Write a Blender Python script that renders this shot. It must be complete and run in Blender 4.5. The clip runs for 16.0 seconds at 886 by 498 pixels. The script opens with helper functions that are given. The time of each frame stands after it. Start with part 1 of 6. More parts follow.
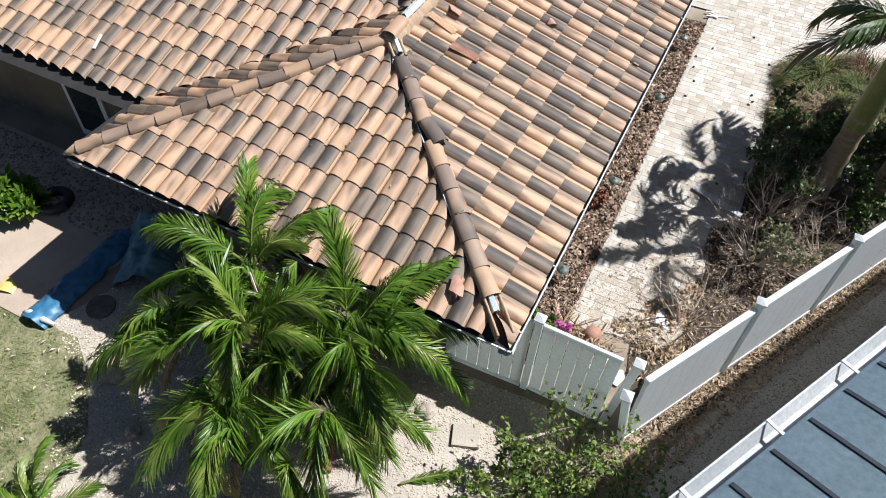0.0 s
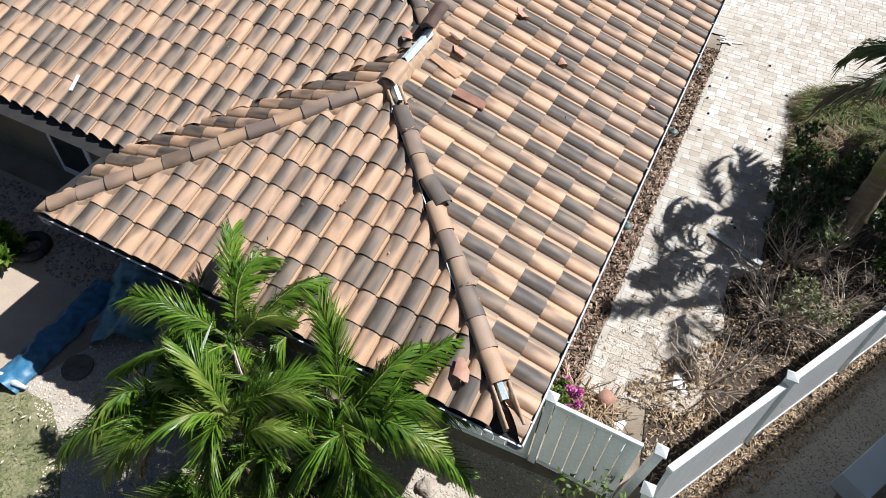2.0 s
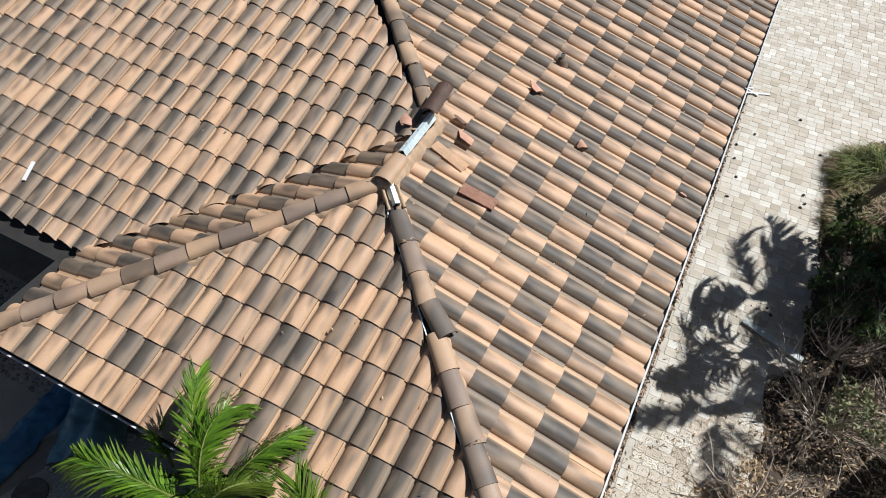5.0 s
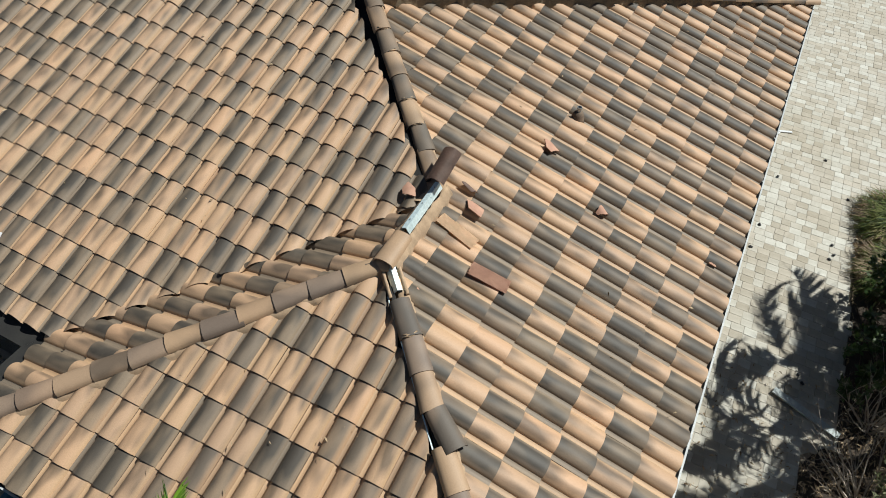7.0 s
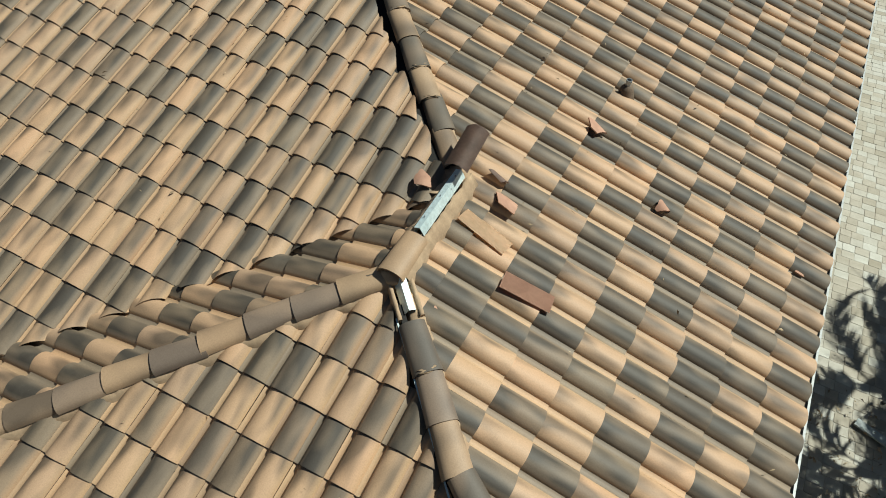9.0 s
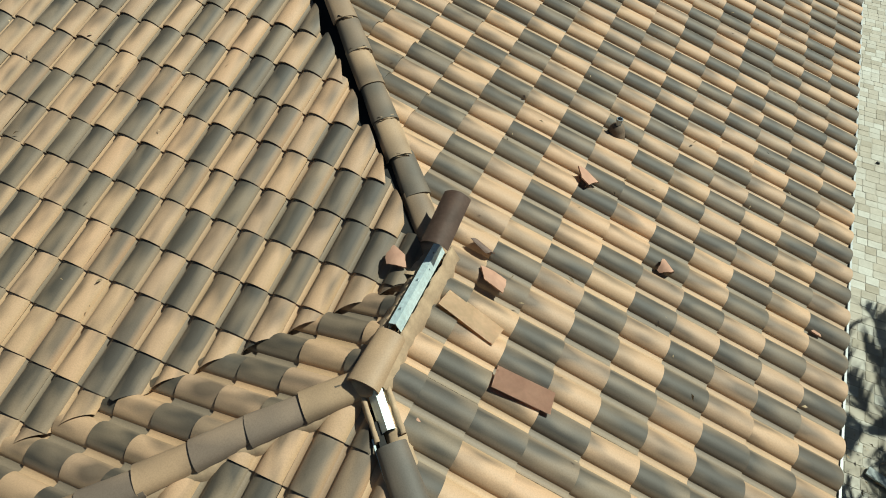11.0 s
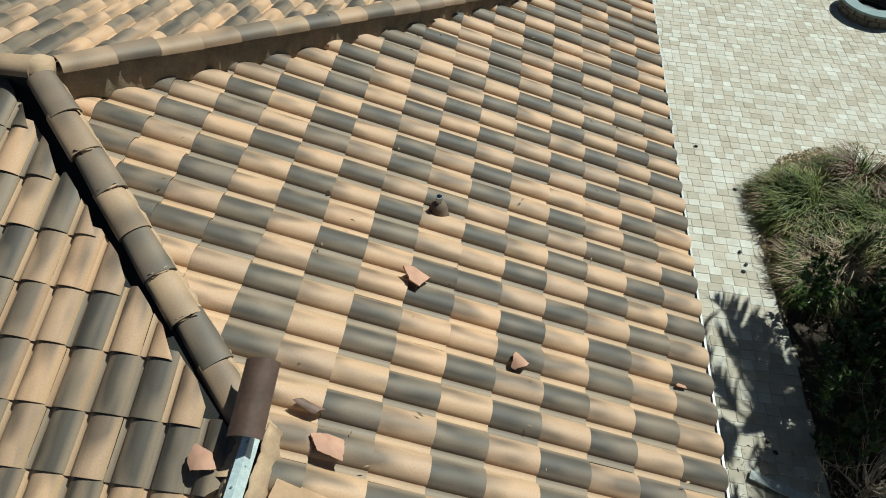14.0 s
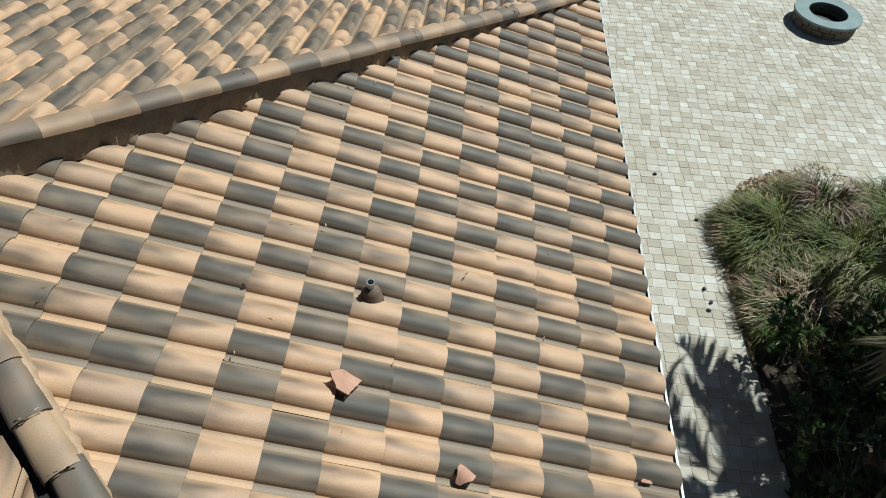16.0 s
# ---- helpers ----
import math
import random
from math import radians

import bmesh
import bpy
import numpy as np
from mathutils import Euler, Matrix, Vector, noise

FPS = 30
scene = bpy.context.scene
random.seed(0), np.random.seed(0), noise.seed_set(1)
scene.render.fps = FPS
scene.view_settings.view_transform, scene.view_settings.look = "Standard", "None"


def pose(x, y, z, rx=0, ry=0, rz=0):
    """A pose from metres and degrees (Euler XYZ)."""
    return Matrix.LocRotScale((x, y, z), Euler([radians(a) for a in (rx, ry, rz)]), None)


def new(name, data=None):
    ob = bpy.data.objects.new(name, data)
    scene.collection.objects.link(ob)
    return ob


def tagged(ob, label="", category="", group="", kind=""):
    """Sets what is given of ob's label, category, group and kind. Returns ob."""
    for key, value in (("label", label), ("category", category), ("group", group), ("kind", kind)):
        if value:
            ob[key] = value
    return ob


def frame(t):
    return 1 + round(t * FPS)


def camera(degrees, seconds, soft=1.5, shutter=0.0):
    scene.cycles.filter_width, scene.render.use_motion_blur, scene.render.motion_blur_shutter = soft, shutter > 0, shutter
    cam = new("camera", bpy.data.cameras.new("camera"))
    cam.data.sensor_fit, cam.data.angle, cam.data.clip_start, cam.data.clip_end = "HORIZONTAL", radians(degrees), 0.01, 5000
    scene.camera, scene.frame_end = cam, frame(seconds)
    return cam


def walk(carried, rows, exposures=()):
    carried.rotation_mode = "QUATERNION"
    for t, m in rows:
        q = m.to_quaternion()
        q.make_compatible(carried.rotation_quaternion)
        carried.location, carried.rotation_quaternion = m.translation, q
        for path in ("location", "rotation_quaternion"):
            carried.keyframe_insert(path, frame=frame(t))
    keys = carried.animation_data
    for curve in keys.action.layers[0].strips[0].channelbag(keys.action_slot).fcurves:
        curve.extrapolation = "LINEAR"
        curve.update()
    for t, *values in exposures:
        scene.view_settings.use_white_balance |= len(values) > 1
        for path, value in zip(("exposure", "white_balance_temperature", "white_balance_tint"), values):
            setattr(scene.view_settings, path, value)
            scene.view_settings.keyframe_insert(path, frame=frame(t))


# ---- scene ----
cam = camera(66.73, 16.0, soft=0.95)
ROWS = [
    (0.0, -0.474, 0.136, 9.559, 40.71, -2.0, 26.69),
    (0.5, -0.608, 0.379, 9.549, 40.71, -2.1, 26.65),
    (1.0, -0.749, 0.637, 9.562, 40.71, -2.14, 26.68),
    (1.5, -0.907, 0.92, 9.555, 40.69, -2.12, 26.73),
    (2.0, -1.06, 1.185, 9.551, 40.76, -2.19, 26.79),
    (2.5, -1.215, 1.478, 9.551, 40.8, -2.22, 26.81),
    (3.0, -1.365, 1.769, 9.549, 40.82, -2.18, 26.85),
    (3.5, -1.527, 2.052, 9.535, 40.85, -2.28, 26.86),
    (4.0, -1.687, 2.331, 9.524, 41.05, -2.19, 26.94),
    (6.5, -2.39, 3.794, 9.555, 41.38, -2.04, 27.08),
    (7.0, -2.596, 4.04, 9.525, 41.57, -2.02, 27.11),
    (7.5, -2.806, 4.303, 9.204, 41.59, -2.07, 27.17),
    (8.0, -2.934, 4.552, 8.774, 41.56, -1.87, 27.29),
    (10.5, -3.822, 5.834, 8.018, 41.37, -2.39, 26.11),
    (11.0, -3.893, 6.084, 8.081, 40.92, -2.5, 23.67),
    (11.5, -3.934, 6.305, 8.129, 40.74, -2.77, 19.15),
    (12.0, -3.931, 6.517, 8.144, 40.78, -2.75, 17.12),
    (12.5, -3.951, 6.789, 8.155, 40.98, -2.55, 13.69),
    (13.0, -3.963, 7.084, 8.162, 41.08, -2.7, 10.38),
    (13.5, -3.953, 7.348, 8.189, 40.9, -3.06, 8.57),
    (14.0, -3.91, 7.573, 8.191, 40.99, -2.99, 7.23),
    (14.5, -3.91, 7.76, 8.206, 40.91, -3.14, 6.06),
    (15.0, -3.84, 7.958, 8.197, 41.26, -2.7, 4.63),
    (15.5, -3.729, 8.253, 8.181, 41.41, -2.71, 3.68),
    (16.0, -3.707, 8.625, 8.203, 41.16, -3.34, 3.73),
]
EXPOSURES = [(0.0, 0.46, 5830, 13), (4.0, 0.27, 5870, 13), (6.5, 0.0, 6050, 4), (8.0, -0.15, 6150, 2), (10.3, -0.1, 6200, -10), (12.5, -0.05, 6120, -9), (16.0, -0.12, 5800, -1)]
walk(cam, [(t, pose(x, y, z, rx, ry, rz)) for t, x, y, z, rx, ry, rz in ROWS], EXPOSURES)

# ---- light ----
SUN = Vector((0.55, 0.47, 1.0)).normalized()
world = bpy.data.worlds.new("sky")
scene.world = world
world.use_nodes = True
sky = world.node_tree.nodes.new("ShaderNodeTexSky")
sky.sky_type, sky.sun_disc = "NISHITA", False
sky.sun_elevation = math.asin(SUN.z)
sky.sun_rotation = math.atan2(SUN.x, SUN.y)
back = world.node_tree.nodes["Background"]
back.inputs["Strength"].default_value = 0.034
world.node_tree.links.new(sky.outputs[0], back.inputs["Color"])
lamp = bpy.data.lights.new("sun", "SUN")
lamp.energy, lamp.angle, lamp.color = 5.6, radians(0.53), (1.0, 0.95, 0.87)
sun = new("sun", lamp)
sun.matrix_world = Matrix.Translation((10, 12, 22)) @ SUN.to_track_quat("Z", "Y").to_matrix().to_4x4()


# ---- materials ----
def node_mat(name):
    m = bpy.data.materials.new(name)
    m.use_nodes = True
    nt = m.node_tree
    return m, nt, nt.nodes["Principled BSDF"]


def add_noise(nt, scale, detail=4.0, rough=0.6, coord="Object", stretch=(1, 1, 1), dist=0.0):
    tc = nt.nodes.new("ShaderNodeTexCoord")
    mp = nt.nodes.new("ShaderNodeMapping")
    mp.inputs["Scale"].default_value = stretch
    n = nt.nodes.new("ShaderNodeTexNoise")
    n.inputs["Scale"].default_value = scale
    n.inputs["Detail"].default_value = detail
    n.inputs["Roughness"].default_value = rough
    n.inputs["Distortion"].default_value = dist
    nt.links.new(tc.outputs[coord], mp.inputs["Vector"])
    nt.links.new(mp.outputs[0], n.inputs["Vector"])
    return n


def ramp(nt, src, stops):
    r = nt.nodes.new("ShaderNodeValToRGB")
    els = r.color_ramp.elements
    while len(els) < len(stops):
        els.new(0.5)
    for e, (p, c) in zip(els, stops):
        e.position = p
        e.color = (*c, 1) if len(c) == 3 else c
    nt.links.new(src, r.inputs[0])
    return r.outputs[0]


def mix(nt, fac, a, b, mode="MIX"):
    n = nt.nodes.new("ShaderNodeMix")
    n.data_type, n.blend_type = "RGBA", mode
    for sock, v in ((n.inputs[0], fac), (n.inputs[6], a), (n.inputs[7], b)):
        if isinstance(v, (int, float)):
            sock.default_value = v
        elif isinstance(v, tuple):
            sock.default_value = (*v, 1)
        else:
            nt.links.new(v, sock)
    return n.outputs[2]


def bump(nt, bsdf, height, strength=0.3, distance=0.01):
    b = nt.nodes.new("ShaderNodeBump")
    b.inputs["Strength"].default_value = strength
    b.inputs["Distance"].default_value = distance
    nt.links.new(height, b.inputs["Height"])
    nt.links.new(b.outputs[0], bsdf.inputs["Normal"])


def grained(name, dark, light, big=1.2, fine=40.0, rough=0.8, metal=0.0, relief=0.25, depth=0.006, vary=0.0, coord="Object", stretch=(1, 1, 1), island=False, speckle=0.45):
    """Two colours mixed by a broad and a fine noise, with relief; vary: brightness from piece to piece."""
    m, nt, b = node_mat(name)
    n1 = add_noise(nt, big, 5, 0.6, coord, stretch)
    n2 = add_noise(nt, fine, 4, 0.65, coord, stretch)
    c = mix(nt, ramp(nt, n1.outputs[0], [(0.3, (0, 0, 0)), (0.7, (1, 1, 1))]), dark, light)
    c = mix(nt, speckle, c, ramp(nt, n2.outputs[0], [(0.25, (0.45, 0.45, 0.45)), (0.75, (1.3, 1.3, 1.3))]), "MULTIPLY")
    if vary:
        g = nt.nodes.new("ShaderNodeNewGeometry" if island else "ShaderNodeObjectInfo")
        src = g.outputs["Random Per Island"] if island else g.outputs["Random"]
        c = mix(nt, 1.0, c, ramp(nt, src, [(0.0, (1 - vary, 1 - vary * 1.05, 1 - vary * 1.15)), (0.5, (1.02, 1.0, 0.98)), (1.0, (1 + vary, 1 + vary, 1 + vary))]), "MULTIPLY")
    nt.links.new(c, b.inputs["Base Color"])
    b.inputs["Roughness"].default_value = rough
    b.inputs["Metallic"].default_value = metal
    bump(nt, b, n2.outputs[0], relief, depth)
    return m


def tile_mat(name, base, cloud, edge, island, lean=0.0):
    """Slurry-coated concrete roof tile: cloudy bands across each tile, speckle and dust."""
    m, nt, b = node_mat(name)
    g = nt.nodes.new("ShaderNodeNewGeometry" if island else "ShaderNodeObjectInfo")
    rnd = g.outputs["Random Per Island"] if island else g.outputs["Random"]
    uv = nt.nodes.new("ShaderNodeUVMap")
    uv.uv_map = "tile"
    # shift the pattern of each tile by its own random number
    off = nt.nodes.new("ShaderNodeVectorMath")
    off.operation = "MULTIPLY_ADD"
    comb = nt.nodes.new("ShaderNodeCombineXYZ")
    for i in range(3):
        nt.links.new(rnd, comb.inputs[i])
    off.inputs[1].default_value = (37.0, 91.0, 53.0)
    st = nt.nodes.new("ShaderNodeVectorMath")
    st.operation = "MULTIPLY"
    st.inputs[1].default_value = (1.9, 0.9, 1.0)
    nt.links.new(uv.outputs[0], st.inputs[0])
    nt.links.new(comb.outputs[0], off.inputs[0])
    nt.links.new(st.outputs[0], off.inputs[2])
    n = nt.nodes.new("ShaderNodeTexNoise")
    n.inputs["Scale"].default_value = 1.15
    n.inputs["Detail"].default_value = 0.8
    n.inputs["Roughness"].default_value = 0.45
    nt.links.new(off.outputs[0], n.inputs["Vector"])
    sep = nt.nodes.new("ShaderNodeSeparateXYZ")
    nt.links.new(uv.outputs[0], sep.inputs[0])
    # the second colour was sprayed on from one end of the tile
    spray = nt.nodes.new("ShaderNodeMath")
    spray.operation = "MULTIPLY_ADD"
    spray.inputs[1].default_value = lean
    nt.links.new(sep.outputs[1], spray.inputs[0])
    nt.links.new(n.outputs[0], spray.inputs[2])
    shift = nt.nodes.new("ShaderNodeMath")
    shift.operation = "SUBTRACT"
    shift.inputs[1].default_value = lean * 0.5
    nt.links.new(spray.outputs[0], shift.inputs[0])
    c = mix(nt, ramp(nt, shift.outputs[0], [(0.41, (0, 0, 0)), (0.70, (1, 1, 1))]), base, cloud)
    # edge colour over pan and far flank: thinned coat, with sunlit-flank tint painted in
    c = mix(nt, ramp(nt, sep.outputs[0], [(0.0, (0.85,) * 3), (0.20, (0.60,) * 3), (0.34, (0,) * 3), (0.82, (0,) * 3), (0.96, (0.8,) * 3)]), c, edge)
    tint = ramp(nt, rnd, [(0.0, (0.86, 0.86, 0.88)), (0.35, (1.0, 0.97, 0.95)), (0.7, (1.05, 1.02, 0.97)), (1.0, (1.12, 1.04, 0.98))])
    c = mix(nt, 1.0, c, tint, "MULTIPLY")
    sp = add_noise(nt, 90, 3, 0.7)
    c = mix(nt, 0.35, c, ramp(nt, sp.outputs[0], [(0.3, (0.6, 0.58, 0.55)), (0.6, (1.1, 1.1, 1.1))]), "MULTIPLY")
    scuff = add_noise(nt, 26, 6, 0.75, stretch=(1, 2.5, 1))
    patch = add_noise(nt, 0.55, 3, 0.6)
    both = mix(nt, 1.0, ramp(nt, scuff.outputs[0], [(0.66, (0, 0, 0)), (0.74, (0.55,) * 3)]), ramp(nt, patch.outputs[0], [(0.52, (0, 0, 0)), (0.66, (1, 1, 1))]), "MULTIPLY")
    c = mix(nt, both, c, (0.52, 0.50, 0.46))
    dust = add_noise(nt, 0.8, 5, 0.7)
    c = mix(nt, ramp(nt, dust.outputs[0], [(0.55, (0, 0, 0)), (0.8, (0.25, 0.25, 0.25))]), c, (0.40, 0.34, 0.27))
    nt.links.new(c, b.inputs["Base Color"])
    b.inputs["Roughness"].default_value = 0.62
    bump(nt, b, sp.outputs[0], 0.18, 0.004)
    return m


TAN, TAN_CLOUD, TAN_EDGE = (0.502, 0.336, 0.216), (0.185, 0.132, 0.09), (0.49, 0.337, 0.208)
DRK, DRK_CLOUD, DRK_EDGE = (0.074, 0.063, 0.051), (0.21, 0.163, 0.117), (0.285, 0.225, 0.165)
# BRN is the dark tile lifted: haze and warm light put into its colour
BRN, BRN_CLOUD, BRN_EDGE = (0.14, 0.112, 0.086), (0.29, 0.215, 0.15), (0.42, 0.28, 0.175)
M_TILE = {
    (0, False): tile_mat("tile_tan", TAN, TAN_CLOUD, TAN_EDGE, False, 0.22),
    (1, False): tile_mat("tile_dark", DRK, DRK_CLOUD, DRK_EDGE, False, -0.16),
    (2, False): tile_mat("tile_brown", BRN, BRN_CLOUD, BRN_EDGE, False, -0.16),
    (0, True): tile_mat("tile_tan_field", TAN, TAN_CLOUD, TAN_EDGE, True, 0.22),
    (1, True): tile_mat("tile_dark_field", DRK, DRK_CLOUD, DRK_EDGE, True, -0.16),
    (2, True): tile_mat("tile_brown_field", BRN, BRN_CLOUD, BRN_EDGE, True, -0.16),
}
M_CAP = [tile_mat("cap_tan", (0.40, 0.28, 0.183), (0.17, 0.125, 0.088), (0.42, 0.275, 0.175), False), tile_mat("cap_dark", (0.115, 0.096, 0.078), (0.24, 0.178, 0.13), (0.20, 0.145, 0.112), False), tile_mat("cap_brown", (0.20, 0.152, 0.118), (0.34, 0.25, 0.18), (0.25, 0.185, 0.14), False)]
M_CLAY = grained("bare_clay", (0.40, 0.215, 0.148), (0.53, 0.31, 0.215), 5, 25, 0.8, relief=0.04, speckle=0.15)
M_LOOSE = grained("loose_tan_tile", (0.62, 0.43, 0.265), (0.78, 0.55, 0.36), 4, 30, 0.7, relief=0.04, speckle=0.15)
M_CLAYBACK = grained("tile_underside", (0.12, 0.075, 0.058), (0.20, 0.125, 0.095), 5, 25, 0.65, relief=0.06)
M_MORTAR = grained("mortar", (0.36, 0.25, 0.16), (0.50, 0.355, 0.23), 5, 45, 0.95, relief=0.25, depth=0.008, speckle=0.25)
# the mortar again, darkened: the caps' shade is put into its colour
M_MORTARDARK = grained("shaded_mortar", (0.18, 0.14, 0.092), (0.29, 0.228, 0.152), 5, 40, 0.95, relief=0.5, depth=0.014, speckle=0.3)
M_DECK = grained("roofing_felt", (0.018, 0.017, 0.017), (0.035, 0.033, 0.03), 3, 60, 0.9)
M_ZINC = grained("galvanised_metal", (0.58, 0.70, 0.72), (0.74, 0.84, 0.85), 4, 30, 0.45, 0.35, 0.05)
M_WHITE = grained("white_paint", (0.70, 0.72, 0.74), (0.82, 0.82, 0.82), 2, 60, 0.45, relief=0.05)
M_GUTTER = grained("white_gutter", (0.50, 0.52, 0.53), (0.64, 0.65, 0.64), 1.5, 40, 0.4, relief=0.05)
# white gutter greyed: the shading inside the trough is in the colour
M_GUTTERGREY = grained("grey_gutter", (0.36, 0.38, 0.385), (0.52, 0.535, 0.53), 1.2, 30, 0.5, relief=0.05)
M_VINYL = grained("white_vinyl", (0.84, 0.87, 0.87), (0.93, 0.94, 0.94), 0.9, 25, 0.45, relief=0.06)
for vinyl_tree in (M_VINYL.node_tree,):
    through_light = vinyl_tree.nodes.new("ShaderNodeBsdfTranslucent")
    through_light.inputs["Color"].default_value = (0.86, 0.92, 0.89, 1)
    both_ways = vinyl_tree.nodes.new("ShaderNodeMixShader")
    both_ways.inputs[0].default_value = 0.38
    vinyl_tree.links.new(vinyl_tree.nodes["Principled BSDF"].outputs[0], both_ways.inputs[1])
    vinyl_tree.links.new(through_light.outputs[0], both_ways.inputs[2])
    vinyl_tree.links.new(both_ways.outputs[0], vinyl_tree.nodes["Material Output"].inputs["Surface"])
M_STUCCO = grained("stucco", (0.13, 0.115, 0.085), (0.19, 0.165, 0.12), 1.5, 70, 0.9, relief=0.5)
M_BLUEWALL = grained("pale_blue_wall", (0.50, 0.56, 0.60), (0.60, 0.66, 0.70), 1.2, 60, 0.85, relief=0.4)
M_GLASS = grained("dark_glass", (0.02, 0.03, 0.03), (0.04, 0.05, 0.05), 1, 10, 0.08, relief=0.0)
M_BLUEROOF = grained("blue_metal_roof", (0.225, 0.315, 0.365), (0.285, 0.38, 0.43), 0.8, 20, 0.38, 0.25, 0.04)
M_SEAM = grained("dark_seam_metal", (0.015, 0.022, 0.034), (0.03, 0.038, 0.05), 2, 20, 0.5, 0.2, 0.05)
M_EARTH = grained("sandy_earth", (0.22, 0.175, 0.125), (0.36, 0.30, 0.225), 1.3, 45, 0.95, relief=0.7, depth=0.02)
M_CONC = grained("patio_concrete", (0.40, 0.32, 0.24), (0.50, 0.41, 0.31), 1.2, 80, 0.9, relief=0.25)
M_PATH = grained("side_concrete", (0.38, 0.34, 0.275), (0.52, 0.47, 0.39), 0.9, 40, 0.95, relief=0.4, speckle=0.5)


def paver_mat(name, island):
    """Tumbled concrete paver: each one its own grey, buff or pinkish tint, with fine grit."""
    m, nt, b = node_mat(name)
    g = nt.nodes.new("ShaderNodeNewGeometry" if island else "ShaderNodeObjectInfo")
    rnd = g.outputs["Random Per Island"] if island else g.outputs["Random"]
    c = ramp(nt, rnd, [(0.0, (0.42, 0.375, 0.305)), (0.15, (0.48, 0.437, 0.37)), (0.4, (0.53, 0.482, 0.41)), (0.62, (0.54, 0.51, 0.45)), (0.82, (0.572, 0.55, 0.495)), (1.0, (0.65, 0.637, 0.585))])
    n1 = add_noise(nt, 7, 4, 0.6)
    c = mix(nt, 0.5, c, ramp(nt, n1.outputs[0], [(0.3, (0.78, 0.76, 0.72)), (0.7, (1.1, 1.1, 1.1))]), "MULTIPLY")
    n3 = add_noise(nt, 0.45, 4, 0.6)
    c = mix(nt, 0.6, c, ramp(nt, n3.outputs[0], [(0.3, (0.82, 0.79, 0.72)), (0.7, (1.06, 1.06, 1.06))]), "MULTIPLY")
    n2 = add_noise(nt, 120, 3, 0.7)
    c = mix(nt, 0.4, c, ramp(nt, n2.outputs[0], [(0.3, (0.6, 0.6, 0.6)), (0.7, (1.15, 1.15, 1.15))]), "MULTIPLY")
    nt.links.new(c, b.inputs["Base Color"])
    b.inputs["Roughness"].default_value = 0.85
    bump(nt, b, n2.outputs[0], 0.3, 0.004)
    return m


M_PAVER, M_PAVERF = paver_mat("paver", False), paver_mat("paver_field", True)
M_JOINT = grained("joint_sand", (0.41, 0.38, 0.32), (0.50, 0.47, 0.405), 5, 60, 0.95)
M_PEBBLE = grained("pebbles", (0.42, 0.35, 0.26), (0.66, 0.58, 0.47), 8, 40, 0.85, vary=0.35, island=True)
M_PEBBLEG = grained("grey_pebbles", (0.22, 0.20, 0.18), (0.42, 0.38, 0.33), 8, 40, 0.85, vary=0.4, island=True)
M_LITTER = grained("leaf_litter", (0.26, 0.18, 0.105), (0.58, 0.45, 0.29), 9, 40, 0.8, vary=0.5, island=True)
M_MULCH = grained("mulch", (0.04, 0.029, 0.021), (0.09, 0.066, 0.046), 5, 60, 0.9, relief=0.8, depth=0.02)
M_CHIPS = grained("mulch_chips", (0.19, 0.13, 0.095), (0.52, 0.39, 0.28), 9, 40, 0.85, vary=0.5, island=True)
M_LAWN = grained("lawn_soil", (0.11, 0.125, 0.045), (0.30, 0.28, 0.155), 3.0, 22, 0.95, relief=0.8, depth=0.02, speckle=1.0)
M_GRASS = grained("grass_blades", (0.085, 0.13, 0.03), (0.23, 0.26, 0.09), 1.5, 30, 0.65, vary=0.45, island=True)
M_BARK = grained("palm_bark", (0.26, 0.20, 0.13), (0.44, 0.35, 0.24), 4, 40, 0.9, relief=0.6, depth=0.02, stretch=(1, 1, 5))
M_SHAFT = grained("green_crownshaft", (0.16, 0.20, 0.05), (0.28, 0.30, 0.09), 3, 25, 0.5, relief=0.1)
M_TWIG = grained("dry_twig", (0.36, 0.30, 0.245), (0.60, 0.52, 0.44), 6, 40, 0.85, vary=0.2)
M_STALK = grained("green_stalk", (0.20, 0.19, 0.10), (0.40, 0.37, 0.24), 5, 40, 0.8, vary=0.2)
# brown twigs darkened: the palms' shade is put into their colour
M_SHADETWIG = grained("shaded_twig", (0.09, 0.065, 0.045), (0.20, 0.155, 0.11), 6, 40, 0.9, vary=0.3)
M_TARP = grained("blue_tarp", (0.025, 0.105, 0.20), (0.05, 0.19, 0.32), 2.5, 30, 0.45, relief=0.2)
M_TARPG = grained("teal_tarp", (0.10, 0.215, 0.255), (0.19, 0.33, 0.375), 2.5, 30, 0.5, relief=0.2)
M_ROCK = grained("rock", (0.30, 0.25, 0.20), (0.50, 0.43, 0.35), 5, 40, 0.9, relief=0.6, depth=0.02)
M_BLACK = grained("black_rubber", (0.015, 0.015, 0.017), (0.03, 0.03, 0.035), 4, 40, 0.6)
M_WOOD = grained("grey_plank", (0.42, 0.46, 0.46), (0.58, 0.62, 0.61), 2, 50, 0.8, stretch=(1, 8, 1))
M_TIMBER = grained("red_brown_timber", (0.20, 0.075, 0.04), (0.34, 0.15, 0.085), 3, 40, 0.85)
M_PITCAP = grained("bluestone_cap", (0.14, 0.20, 0.21), (0.21, 0.28, 0.28), 3, 50, 0.6)
M_PITSTONE = grained("pit_stone", (0.10, 0.085, 0.065), (0.19, 0.16, 0.125), 5, 40, 0.9, relief=0.6)
M_LEAD = grained("lead_pipe", (0.30, 0.33, 0.36), (0.45, 0.48, 0.5), 6, 40, 0.4, 0.6)
